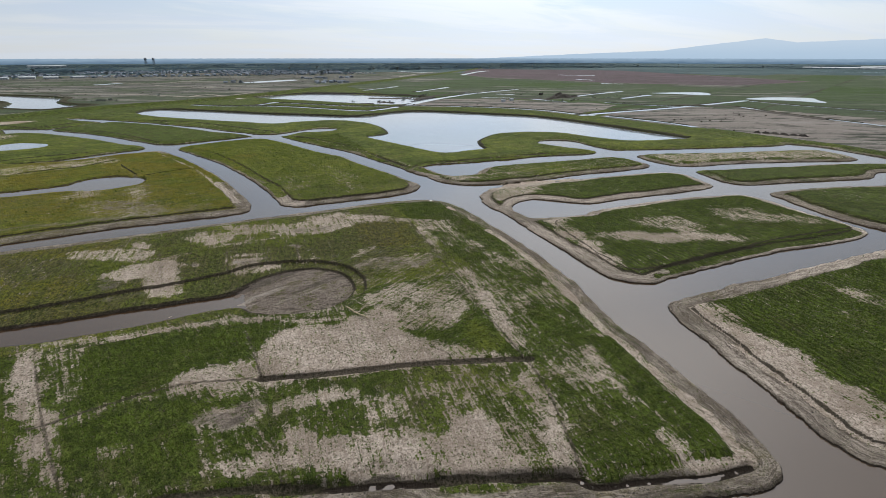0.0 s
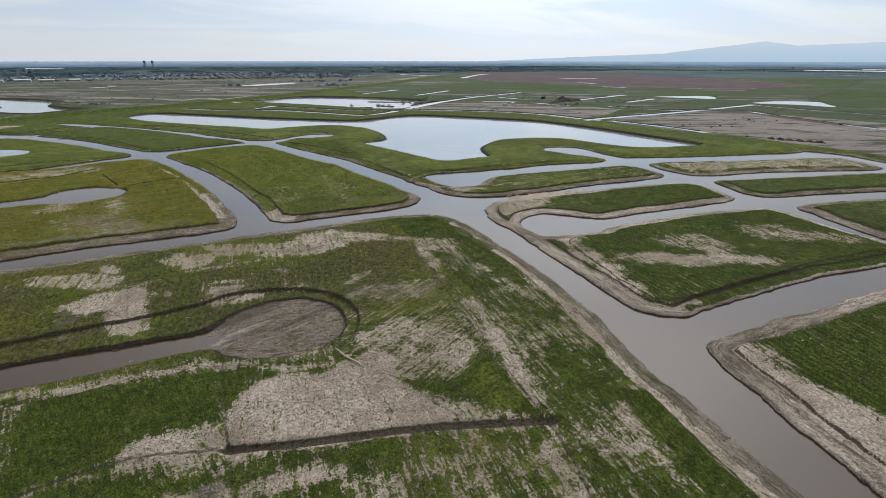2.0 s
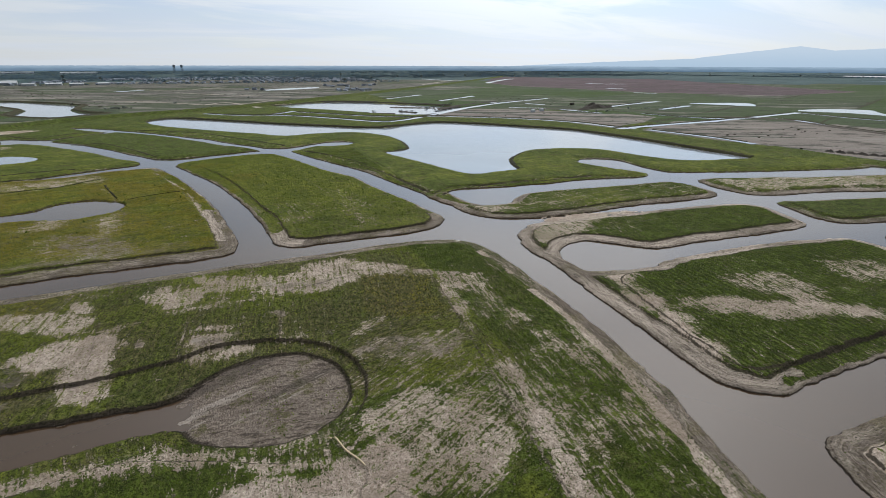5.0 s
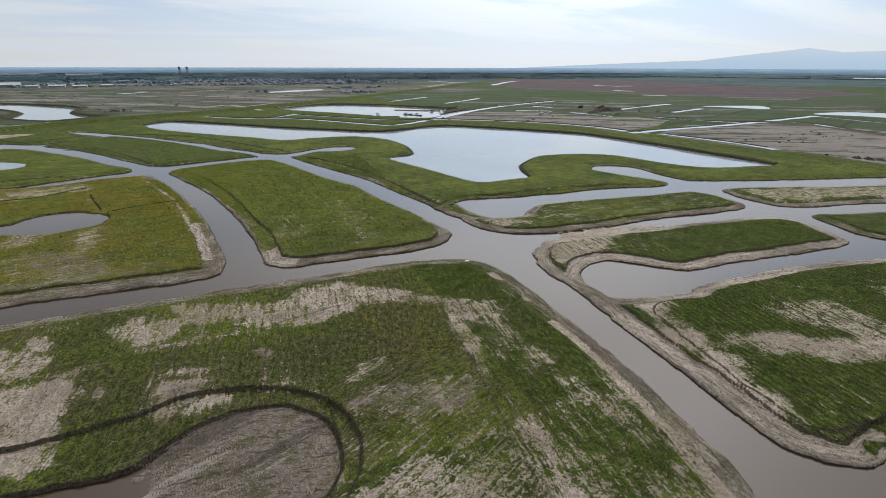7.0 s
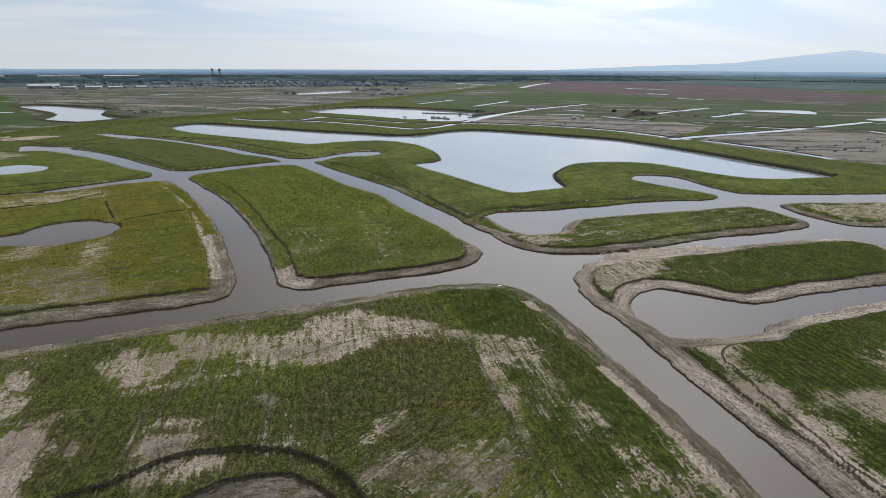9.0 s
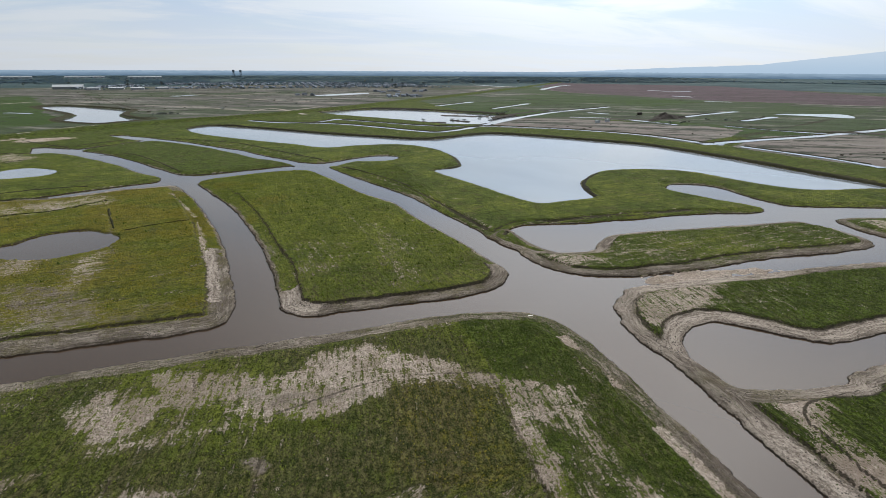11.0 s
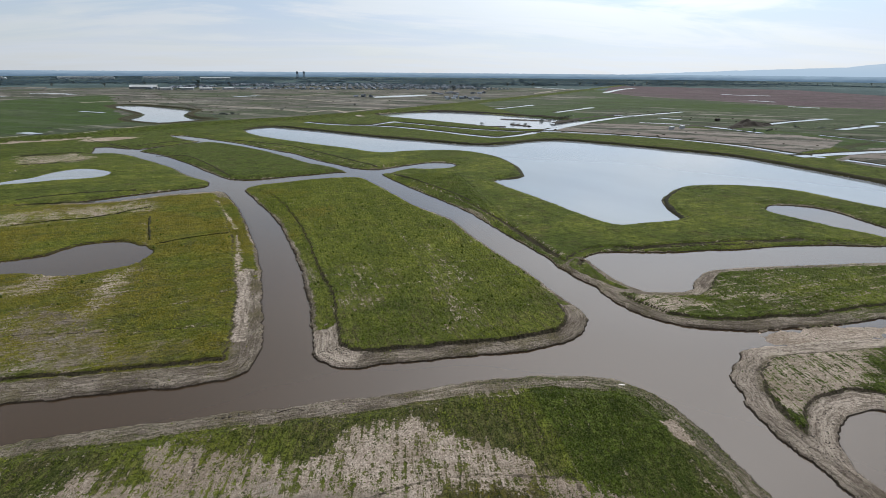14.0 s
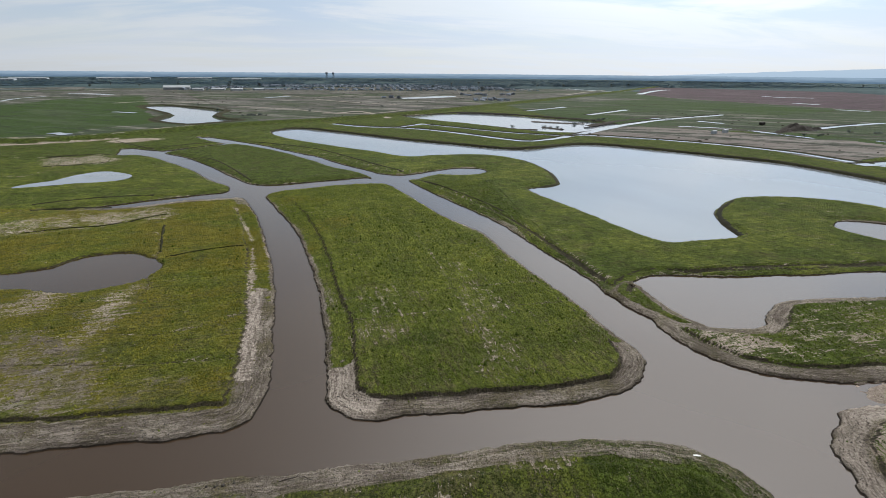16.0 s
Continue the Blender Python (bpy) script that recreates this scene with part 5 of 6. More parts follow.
def sample(field, x, y):
    """A field of the grid, read between its corners."""
    r, w = polar(x, y)
    i = np.clip(np.searchsorted(GA, w) - 1, 0, NX - 2)
    j = np.clip(np.searchsorted(GR, r) - 1, 0, NY - 2)
    u, v = (w - GA[i]) / (GA[i + 1] - GA[i]), (r - GR[j]) / (GR[j + 1] - GR[j])
    return (field[j, i] * (1 - u) + field[j, i + 1] * u) * (1 - v) + (field[j + 1, i] * (1 - u) + field[j + 1, i + 1] * u) * v


def ground_z(x, y):
    """Height of the ground under a point."""
    return float(sample(height, x, y))


def at(x, y, turn=0.0, sink=0.0, scale=1.0):
    return pose(x, y, ground_z(x, y) - sink, 0, 0, turn) @ Matrix.Diagonal((scale, scale, scale, 1))


rng = random.Random(4)

# ---- grass: loose tufts over the soil ----
cover = 1 - ease(bare + lumps(3.0, 81, 3) * 0.30, 0.12, 0.62)
cover = np.where(mud > 0.5, 0.02, cover) * np.where(mud > 0.2, 0.5, 1.0) * (1 - 0.8 * ease(damp, 0.2, 0.5))
steep = np.hypot(np.gradient(height, axis=0) / np.gradient(GR)[:, None], np.gradient(height, axis=1) / (GR[:, None] * np.gradient(GA)[None]))
cover = cover * (0.35 + 0.65 * ease(lumps(1.1, 84, 2), -0.5, 0.25))
cover = np.where((XX < 84) & (YY < 190) & (mud < 0.5), np.maximum(cover, 0.16 * ease(lumps(4, 86, 2), -0.6, 0.3)), cover)
cover = np.where((cut < 0.3) | (edge < 1.0) | (steep > 0.45) | (cutface > 0.4), 0.0, cover)
cover = np.where((cut < -1.5) & (XX > 8), 0.18 * ease(lumps(5, 83, 2), -0.3, 0.5), cover)


dead_ground = thatch + lumps(7, 87, 3) * 0.30
cover = cover * (1 - 0.80 * ease(dead_ground, 0.25, 0.70))


def tufts(label, x0, x1, y0, y1, per_m2, size, seed, row=0.0, dry=0.0):
    r = np.random.RandomState(seed)
    n = int((x1 - x0) * (y1 - y0) * per_m2)
    x, y = r.uniform(x0, x1, n), r.uniform(y0, y1, n)
    if row:  # sown in rows
        x = np.where(r.rand(n) < 0.75, np.round((x - 0.12 * y) / row) * row + 0.12 * y + r.normal(0, 0.16, n), x)
    keep = r.rand(n) < sample(cover, x, y)
    x, y = x[keep], y[keep]
    n = len(x)
    z = sample(height, x, y)
    s = size * r.uniform(0.5, 1.25, n)
    h = s * r.uniform(0.4, 1.0, n)
    a = r.uniform(0, 6.283, n)
    co = np.zeros((n, 4, 3))
    for k in range(3):
        rr = s * r.uniform(0.35, 0.65, n)
        co[:, k] = np.stack((x + rr * np.cos(a + 2.094 * k), y + rr * np.sin(a + 2.094 * k), z - 0.03), -1)
    co[:, 3] = np.stack((x + s * r.uniform(-0.3, 0.3, n), y + s * r.uniform(-0.3, 0.3, n), z + h), -1)
    f = np.array([[0, 1, 3], [1, 2, 3], [2, 0, 3]])[None] + 4 * np.arange(n)[:, None, None]
    me = raw_mesh("grass", co.reshape(-1, 3), f.reshape(-1, 3))
    me.attributes.new("tone", "FLOAT", "POINT").data.foreach_set("value", np.repeat(sample(tone, x, y) + dry, 4).astype(np.float32))
    me.materials.append(GRASS_TUFTS)
    return tagged(new("grass", me), label, "grass", kind="stuff")


tufts("low green grass tufts scattered over dry pale soil", -60, 84, 30, 108, 14.0, 0.27, 1)
tufts("patchy grass tufts round the drained basin", -62, 86, 108, 190, 10.0, 0.31, 2)
tufts("rough green grass on the hook-shaped island", 88, 212, 86, 192, 3.8, 0.38, 3, 1.7)
tufts("green grass in rows on the eastern field", 84, 190, 28, 79, 4.5, 0.42, 4, 1.5)
tufts("olive grass covering the western field", -90, 10, 197, 350, 3.0, 0.44, 5)
tufts("thick olive grass on the central island", -20, 86, 198, 385, 3.0, 0.44, 6)
tufts("dark weed clumps dotted over the central island", 5, 86, 205, 330, 0.10, 0.9, 8, 0.0, -1.5)
tufts("dark weed clumps dotted over the western field", -80, 5, 200, 330, 0.03, 0.8, 9, 0.0, -1.5)
tufts("short grass on the slim island", 94, 214, 198, 242, 2.0, 0.50, 7, 1.8)

# ---- low dark ridges in place of sunk scarps and ditches across the distant fields ----
def ditch_edge(pts, width, rise_=0.25):
    """A low ragged dark ridge along a line."""
    line = smooth(pts, False, 10)
    r = np.random.RandomState(len(pts) + int(abs(pts[0][0])))
    t = np.gradient(line, axis=0)
    t /= np.linalg.norm(t, axis=1, keepdims=True) + 1e-9
    k = len(line)
    nrm = np.stack((-t[:, 1], t[:, 0]), -1)
    half = (width / 2 * r.uniform(0.45, 1.25, k))[:, None]
    rows_ = []
    for off, up_ in ((-1, -0.15), (-0.3, 1), (0.3, 0.9), (1, -0.15)):
        p = line + nrm * half * off + r.normal(0, 0.08, (k, 2))
        rows_.append(np.c_[p, sample(height, p[:, 0], p[:, 1]) + up_ * rise_])
    i = np.arange(k - 1)
    f = np.concatenate([np.stack((i + a * k, i + a * k + 1, i + a * k + k + 1, i + a * k + k), -1)[:, ::-1] for a in range(3)])
    me = raw_mesh("ditch_edge", np.concatenate(rows_), f)
    me.materials.append(DITCH_SOIL)
    return tagged(new("ditch_edge", me), "low dark ridge standing in for a shallow field ditch", "ditch", kind="structure")


for pts, width in (([(-110, 350), (-100, 355), (-89, 360), (-68, 364)], 1.5), ([(-106, 342), (-95, 345), (-79, 348)], 2.0), ([(-89, 308), (-80, 312), (-66, 315), (-57, 322), (-50, 329)], 0.9),
                   ([(-45, 313), (-41, 300), (-35, 283)], 1.1), ([(-32, 279), (-24, 284), (-11, 288)], 0.8), ([(-177, 479), (-161, 485), (-137, 491)], 2.6), ([(-157, 441), (-143, 448), (-130, 458)], 2.2),
                   ([(-171, 558), (-145, 531), (-126, 515)], 2.0), ([(-122, 518), (-108, 535), (-87, 552)], 2.2), ([(-95, 474), (-73, 464), (-52, 430), (-33, 394)], 1.3),
                   ([(-62, 547), (-28, 518), (-6, 496), (14, 463), (34, 430), (46, 411)], 1.8), ([(50, 396), (62, 371), (73, 345), (81, 321)], 1.4)):
    ditch_edge(pts, width)

def waterside(pts, shift, width, rise_, closed=False):
    """A low dark ridge beside a water's outline; shift: how far to its left."""
    line = smooth(pts, closed, 4)
    t = np.gradient(line, axis=0)
    t /= np.linalg.norm(t, axis=1, keepdims=True) + 1e-9
    line = line + np.stack((-t[:, 1], t[:, 0]), -1) * shift
    ob = ditch_edge([tuple(p) for p in line[::3]] + ([tuple(line[0])] if closed else []), width, rise_)
    return tagged(ob, "low dark ridge along the water", "bank", kind="structure")


# the lake's far side: a dark strip for its steep bank's shade
waterside(LAKE[LAKE.index((310, 264)):] + LAKE[:1], -1.8, 3.6, 0.9)
waterside([(156, 284), (160, 299), (166, 312), (174, 322), (190, 336)], -1.6, 2.6, 0.2)
waterside([(124, 453), (130, 420), (126, 384), (119, 371), (104, 365)], -1.6, 2.4, 0.2)
waterside(FAR_POND_W, 3.5, 6.0, 1.0, True)
waterside([(65, 793), (133, 837), (180, 837), (237, 764), (284, 702), (299, 676)], 4.0, 5.0, 0.9)
for pts, width in FAR_CANALS[:12]:
    if pts[-1][0] > pts[0][0]:
        waterside(pts, width / 2 + 1.5, 3.0, 0.7)
    else:
        waterside(pts, -width / 2 - 1.5, 3.0, 0.7)


# ---- brush and small heaps dotted over the far lots ----
def tussocks(label, spots, material, seed):
    r = np.random.RandomState(seed)
    p = np.array(spots)
    n = len(p)
    z, a = sample(height, p[:, 0], p[:, 1]), r.uniform(0, 6.283, n)
    co = np.zeros((n, 9, 3))
    for k in range(4):
        for ring, (w, up_) in enumerate(((1.0, -0.15), (0.65, 0.55))):
            rr = p[:, 2] * w * r.uniform(0.7, 1.3, n)
            co[:, 4 * ring + k] = np.stack((p[:, 0] + 1.6 * rr * np.cos(a + 1.571 * k), p[:, 1] + rr * np.sin(a + 1.571 * k), z + p[:, 2] * up_ * r.uniform(0.7, 1.2, n)), -1)
    co[:, 8] = np.stack((p[:, 0], p[:, 1], z + p[:, 2] * r.uniform(0.7, 1.0, n)), -1)
    quads_ = [(k, (k + 1) % 4, 4 + (k + 1) % 4) for k in range(4)] + [(k, 4 + (k + 1) % 4, 4 + k) for k in range(4)] + [(4 + k, 4 + (k + 1) % 4, 8) for k in range(4)]
    f = np.array(quads_)[None] + 9 * np.arange(n)[:, None, None]
    me = raw_mesh("brush", co.reshape(-1, 3), f.reshape(-1, 3))
    me.materials.append(material)
    return tagged(new("brush", me), label, "brush", kind="stuff")


pick = np.random.RandomState(33)
lot_spots = []
for x0, x1, y0, y1, count in ((-460, 320, 700, 1600, 900), (150, 640, 520, 1000, 420), (330, 700, 250, 560, 160), (-620, -250, 560, 1500, 200)):
    for x, y in zip(pick.uniform(x0, x1, count), pick.uniform(y0, y1, count)):
        if sample(parcel, x, y) > 0.30 and sample(land, x, y) > 14 and noise.noise(Vector((x * 0.008, y * 0.016, 4))) > 0.02:
            lot_spots.append((x, y, pick.uniform(0.45, 1.2)))
tussocks("dark clumps of brush and small soil heaps on the building lots", lot_spots, DITCH_SOIL, 34)

# ---- clods of mud along the banks ----
def clods(label, x0, x1, y0, y1, per_m2, seed):
    r = np.random.RandomState(seed)
    n = int((x1 - x0) * (y1 - y0) * per_m2)
    x, y = r.uniform(x0, x1, n), r.uniform(y0, y1, n)
    keep = (sample(mud, x, y) > 0.5) & (sample(height, x, y) > 0.05) & (r.rand(n) < 0.35 + 0.5 * sample(lumps(6, 91, 2), x, y))
    x, y = x[keep], y[keep]
    n = len(x)
    z, s, a = sample(height, x, y), r.uniform(0.08, 0.24, n), r.uniform(0, 6.283, n)
    co = np.zeros((n, 5, 3))
    for k in range(4):
        rr = s * r.uniform(0.6, 1.2, n)
        co[:, k] = np.stack((x + rr * np.cos(a + 1.571 * k), y + rr * np.sin(a + 1.571 * k), z - 0.04), -1)
    co[:, 4] = np.stack((x, y, z + s * r.uniform(0.4, 0.9, n)), -1)
    f = np.array([[0, 1, 4], [1, 2, 4], [2, 3, 4], [3, 0, 4]])[None] + 5 * np.arange(n)[:, None, None]
    me = raw_mesh("mud_clods", co.reshape(-1, 3), f.reshape(-1, 3))
    me.materials.append(SPOIL)
    return tagged(new("mud_clods", me), label, "mud", kind="stuff")


clods("dark clods of mud on the near banks", -60, 110, 30, 205, 2.2, 21)


# ---- tread marks of tracked machines on the basin floor ----
def tread_marks(runs):
    co, f = [], []
    r = np.random.RandomState(6)
    for x0, y0, x1, y1, bend in runs:
        length = math.hypot(x1 - x0, y1 - y0)
        d = np.array((x1 - x0, y1 - y0)) / length
        q = np.array((-d[1], d[0]))
        for u in np.arange(0, length, 0.42):
            if r.rand() < 0.22:
                continue
            c = np.array((x0, y0)) + d * u + q * (bend * math.sin(math.pi * u / length) + r.uniform(-0.05, 0.05))
            z = ground_z(*c)
            b = len(co)
            w = 0.34 * r.uniform(0.7, 1.1)
            for e, g, h in ((-1, -0.09, -0.02), (1, -0.09, -0.02), (1, 0.09, -0.02), (-1, 0.09, -0.02), (-0.9, 0, 0.05), (0.9, 0, 0.05)):
                p = c + q * w * e + d * g
                co.append((p[0], p[1], z + h))
            f += [(b, b + 1, b + 5, b + 4), (b + 2, b + 3, b + 4, b + 5)]
    me = raw_mesh("tread_marks", np.array(co), np.array(f))
    me.materials.append(TREAD_MUD)
    return tagged(new("tread_marks", me), "ladder-like tread marks pressed into drying mud", "tracks", kind="stuff")


tread_marks([(2 - 0.4 * k + 0.9 * (k % 3), 118 + 1.25 * k, 13 + 0.8 * (k % 3), 117 + 1.5 * k, 0.5) for k in range(8)] + [(2, 113.5 + 1.4 * k, 17, 112 + 1.9 * k, -0.6) for k in range(4)])


# ---- snags and litter on the near bank ----
def fallen_branch(x, y, turn, size):
    bm = bmesh.new()
    tube(bm, [(-1.6, 0, 0.05), (-0.6, 0.1, 0.16), (0.3, 0.0, 0.30), (1.1, 0.15, 0.22)], [0.05, 0.09, 0.08, 0.04])
    root = solid("fallen_branch", bm, WET_WOOD, at(x, y, turn, 0, size), "dark bare branch washed up on the muddy bank", "branch", "washed-up wood")
    for k, (p, q) in enumerate((((-0.5, 0.1, 0.16), (-0.2, 0.9, 0.45)), ((0.3, 0, 0.3), (0.7, 0.8, 0.55)), ((0.4, 0, 0.3), (0.5, -0.7, 0.10)), ((0.9, 0.1, 0.25), (1.5, 0.6, 0.35)))):
        bm = bmesh.new()
        mid = tuple((a + b) / 2 + 0.08 for a, b in zip(p, q))
        tube(bm, [p, mid, q], [0.05, 0.04, 0.02], 5)
        part("twig", bm, WET_WOOD, root)
    return root


def lump_mesh(r, seed, flat=0.6, cuts=2):
    bm = bmesh.new()
    bmesh.ops.create_icosphere(bm, subdivisions=cuts, radius=1)
    for v in bm.verts:
        k = 1 + 0.35 * noise.noise(v.co * 1.4 + Vector((seed, 0, 0))) + 0.12 * noise.noise(v.co * 4 + Vector((0, seed, 0)))
        v.co = Vector((v.co.x * r * k, v.co.y * r * k, v.co.z * r * k * flat))
    return bm


WET_WOOD = plain("wet_wood", (0.035, 0.028, 0.022), 0.8)
STRAW = plain("straw_netting", (0.34, 0.29, 0.20), 0.9)
PLASTIC = plain("white_plastic", (0.80, 0.80, 0.78), 0.5, 0.05)
fallen_branch(18.0, 185.4, 8, 1.0)
fallen_branch(20.2, 185.6, 150, 0.8)
fallen_branch(-28.0, 183.0, 20, 0.7)
for i, (x, y) in enumerate(((7.0, 185.6), (8.2, 185.4), (9.2, 185.5), (10.6, 185.8))):
    solid("mud_clump", lump_mesh(0.20 + 0.05 * (i % 3), i * 3.1, 0.75), SPOIL, at(x, y, 40 * i), "dark wet lump of mud at the waterline", "mud", "clumps at the waterline")
bm = bmesh.new()
tube(bm, [(22 + 3.5 * u + 0.15 * math.sin(9 * u), 105 - 8.5 * u, ground_z(22 + 3.5 * u, 105 - 8.5 * u) + 0.10) for u in np.linspace(0, 1, 14)], [0.14] * 14, 6)
solid("straw_wattle", bm, STRAW, Matrix.Identity(4), "long straw erosion roll lying on bare soil", "erosion roll")
bm = bmesh.new()
bmesh.ops.create_grid(bm, x_segments=8, y_segments=4, size=0.5)
for v in bm.verts:
    v.co = Vector((v.co.x * 1.1, v.co.y * 0.38 * (1 - 0.5 * abs(v.co.x)), 0.10 + 0.08 * math.sin(5 * v.co.x) * math.cos(4 * v.co.y)))
bmesh.ops.solidify(bm, geom=bm.faces[:], thickness=0.03)
solid("plastic_sheet", bm, PLASTIC, at(77.2, 183.6, -12), "scrap of white plastic sheeting on the bank", "litter")


# ---- shrubs, trees, woods ----
def leaf_cloud(bm, centre, radius, count, leaf, r):
    """Small tilted leaf quads filling an uneven clump."""
    for _ in range(count):
        d = Vector((r.gauss(0, 1), r.gauss(0, 1), r.gauss(0, 0.8))).normalized() * radius * r.uniform(0.45, 1.0)
        c = Vector(centre) + d
        u = Vector((r.gauss(0, 1), r.gauss(0, 1), r.gauss(0, 1))).normalized()
        v = u.orthogonal().normalized() * leaf * r.uniform(0.5, 1.2)
        u = u * leaf * r.uniform(0.5, 1.2)
        bm.faces.new([bm.verts.new(c + p) for p in (u, v, -u, -v)])


def tree(model, size, label, group):
    r = random.Random(model)
    root = empty("tree", Matrix.Identity(4), label, "tree", group)
    bm = bmesh.new()
    lean = r.uniform(-0.05, 0.05)
    tube(bm, [(0, 0, -0.3), (lean * size, 0, size * 0.25), (lean * size * 2, 0.02 * size, size * 0.55)], [0.05 * size, 0.036 * size, 0.018 * size], 7)
    tips = []
    for k in range(6):
        a, z = k * 1.05 + r.random(), size * r.uniform(0.28, 0.5)
        tip = (math.cos(a) * size * 0.24, math.sin(a) * size * 0.24, z + size * r.uniform(0.15, 0.3))
        tube(bm, [(lean * z * 2, 0, z), (tip[0] * 0.5, tip[1] * 0.5, (z + tip[2]) / 2 + 0.02 * size), tip], [0.018 * size, 0.012 * size, 0.006 * size], 5)
        tips.append(tip)
    part("trunk", bm, BARK, root)
    bm = bmesh.new()
    for tip in tips + [(0, 0, size * 0.8), (0.08 * size, -0.1 * size, size * 0.66), (-0.1 * size, 0.08 * size, size * 0.7)]:
        leaf_cloud(bm, tip, size * r.uniform(0.13, 0.21), 60, size * 0.035, r)
    part("crown", bm, TREE_LEAVES, root)
    return root


def shrub(model, size, label, group):
    r = random.Random(model + 50)
    root = empty("shrub", Matrix.Identity(4), label, "shrub", group)
    bm = bmesh.new()
    for k in range(5):
        a = k * 1.26
        tube(bm, [(0, 0, -0.1), (math.cos(a) * size * 0.25, math.sin(a) * size * 0.25, size * 0.5)], [0.04 * size, 0.015 * size], 5)
    part("stems", bm, BARK, root)
    bm = bmesh.new()
    for k in range(6):
        leaf_cloud(bm, (r.uniform(-0.5, 0.5) * size, r.uniform(-0.5, 0.5) * size, r.uniform(0.3, 0.6) * size), size * r.uniform(0.25, 0.4), 45, size * 0.07, r)
    part("foliage", bm, TREE_LEAVES, root)
    return root


TREES = [tree(k, s, "grey-green broadleaf tree standing among distant fields", "trees on the plain") for k, s in ((1, 13.0), (2, 16.0), (3, 11.0))]
TREE_SPOTS = [(2065, 2488), (2120, 2200), (2154, 1962), (2290, 1840), (2422, 1710), (2560, 1530), (2709, 1349), (2363, 2356), (2304, 2382), (2512, 2290), (3110, 2026), (3500, 1855), (3600, 2237),
              (-240, 1760), (-150, 1690), (-90, 1905), (30, 1990), (120, 1720), (210, 1830), (330, 1620), (410, 1900), (-360, 2000), (-420, 1850), (520, 2050), (640, 2110), (700, 1990), (880, 2210),
              (960, 2160), (1100, 2300), (1240, 2230), (1400, 2400), (1500, 2260), (1700, 2350), (-700, 1900), (-820, 1850), (-640, 2060), (-900, 2150), (-520, 2250), (150, 2300), (330, 2250), (470, 2400)]
for i, (x, y) in enumerate(TREE_SPOTS):
    if i < 3:
        TREES[i].matrix_basis = at(x, y, 0, 0.2)
    else:
        copy_thing(TREES[i % 3], at(x, y, i * 47.0, 0.2, rng.uniform(0.7, 1.15)))
SHRUBS = [shrub(k, s, "dark green shrub beside the levee and canals", "shrubs beyond the lake") for k, s in ((1, 2.6), (2, 3.4))]
SHRUB_SPOTS = [(-130, 790), (-124, 793), (-117, 789), (-110, 792), (-103, 789), (-121, 797), (252, 690), (262, 697), (270, 703), (281, 708), (290, 716), (302, 730), (310, 738), (247, 684), (296, 722),
               (205, 655), (210, 650), (216, 648), (172, 662), (420, 560), (428, 552), (436, 556), (486, 580), (500, 566), (512, 572), (-60, 860), (-30, 905), (40, 960), (-190, 900), (-250, 1010), (20, 1050)]
for i, (x, y) in enumerate(SHRUB_SPOTS):
    if i < 2:
        SHRUBS[i].matrix_basis = at(x, y, 0, 0.1)
    else:
        copy_thing(SHRUBS[i % 2], at(x, y, i * 61.0, 0.1, rng.uniform(0.7, 1.3)))


def woods(name, spots, label):
    """Many small tree crowns on stems, far off, as one mass."""
    r = np.random.RandomState(len(spots))
    n = len(spots)
    base = np.array([(math.cos(a) * w, math.sin(a) * w, z) for z, w, o in ((0.12, 0.55, 0), (0.55, 1.0, 0.5), (0.92, 0.55, 0)) for a in (o + k * 1.2566 for k in range(5))] + [(0, 0, 1.12), (0, 0, 0.0)])
    faces = []
    for ring in (0, 5):
        for k in range(5):
            faces += [(ring + k, ring + (k + 1) % 5, ring + 5 + k), (ring + (k + 1) % 5, ring + 5 + (k + 1) % 5, ring + 5 + k)]
    faces += [(10 + k, 10 + (k + 1) % 5, 15) for k in range(5)] + [(k, 16, (k + 1) % 5) for k in range(5)]
    p = np.array(spots)
    co = base[None] * (1 + r.uniform(-0.32, 0.32, (n, len(base), 1)))
    co = co * np.stack((p[:, 3] * 0.85, p[:, 3] * 0.7, p[:, 3] * 0.7), -1)[:, None] * r.uniform(0.75, 1.3, (n, 1, 3))
    co += p[:, None, :3]
    f = np.array(faces)[None] + len(base) * np.arange(n)[:, None, None]
    me = raw_mesh(name, co.reshape(-1, 3), f.reshape(-1, 3))
    me.polygons.foreach_set("use_smooth", np.ones(len(me.polygons), bool))
    me.materials.append(HAZE_LEAVES)
    return tagged(new(name, me), label, "woods", kind="stuff")


spots = []
BELTS = [((-2400, 2900), (2600, 2850), 900, 200), ((-2000, 3700), (2600, 3300), 900, 260), ((-1200, 2300), (1800, 2280), 260, 80), ((-1000, 2440), (-250, 2520), 700, 60), ((-1900, 2000), (-900, 2400), 500, 120), ((-600, 2330), (900, 2420), 500, 120), ((900, 2400), (2100, 2440), 400, 70), ((-900, 2480), (-300, 2650), 420, 90), ((-300, 2700), (300, 2900), 260, 120), ((300, 2500), (1300, 2700), 260, 60), ((1200, 2600), (2100, 2480), 300, 60), ((2065, 2488), (2710, 1349), 420, 45),
         ((2900, 2100), (3700, 1300), 300, 80), ((-2600, 2300), (-900, 2700), 500, 150), ((-2000, 1800), (-1000, 2050), 260, 80), ((-500, 2100), (600, 2150), 160, 160), ((700, 2150), (1900, 2150), 140, 60),
         ((-2500, 3300), (2500, 3300), 900, 220), ((-1500, 4100), (3000, 3500), 800, 200), ((3000, 1000), (3600, 1200), 160, 60)]
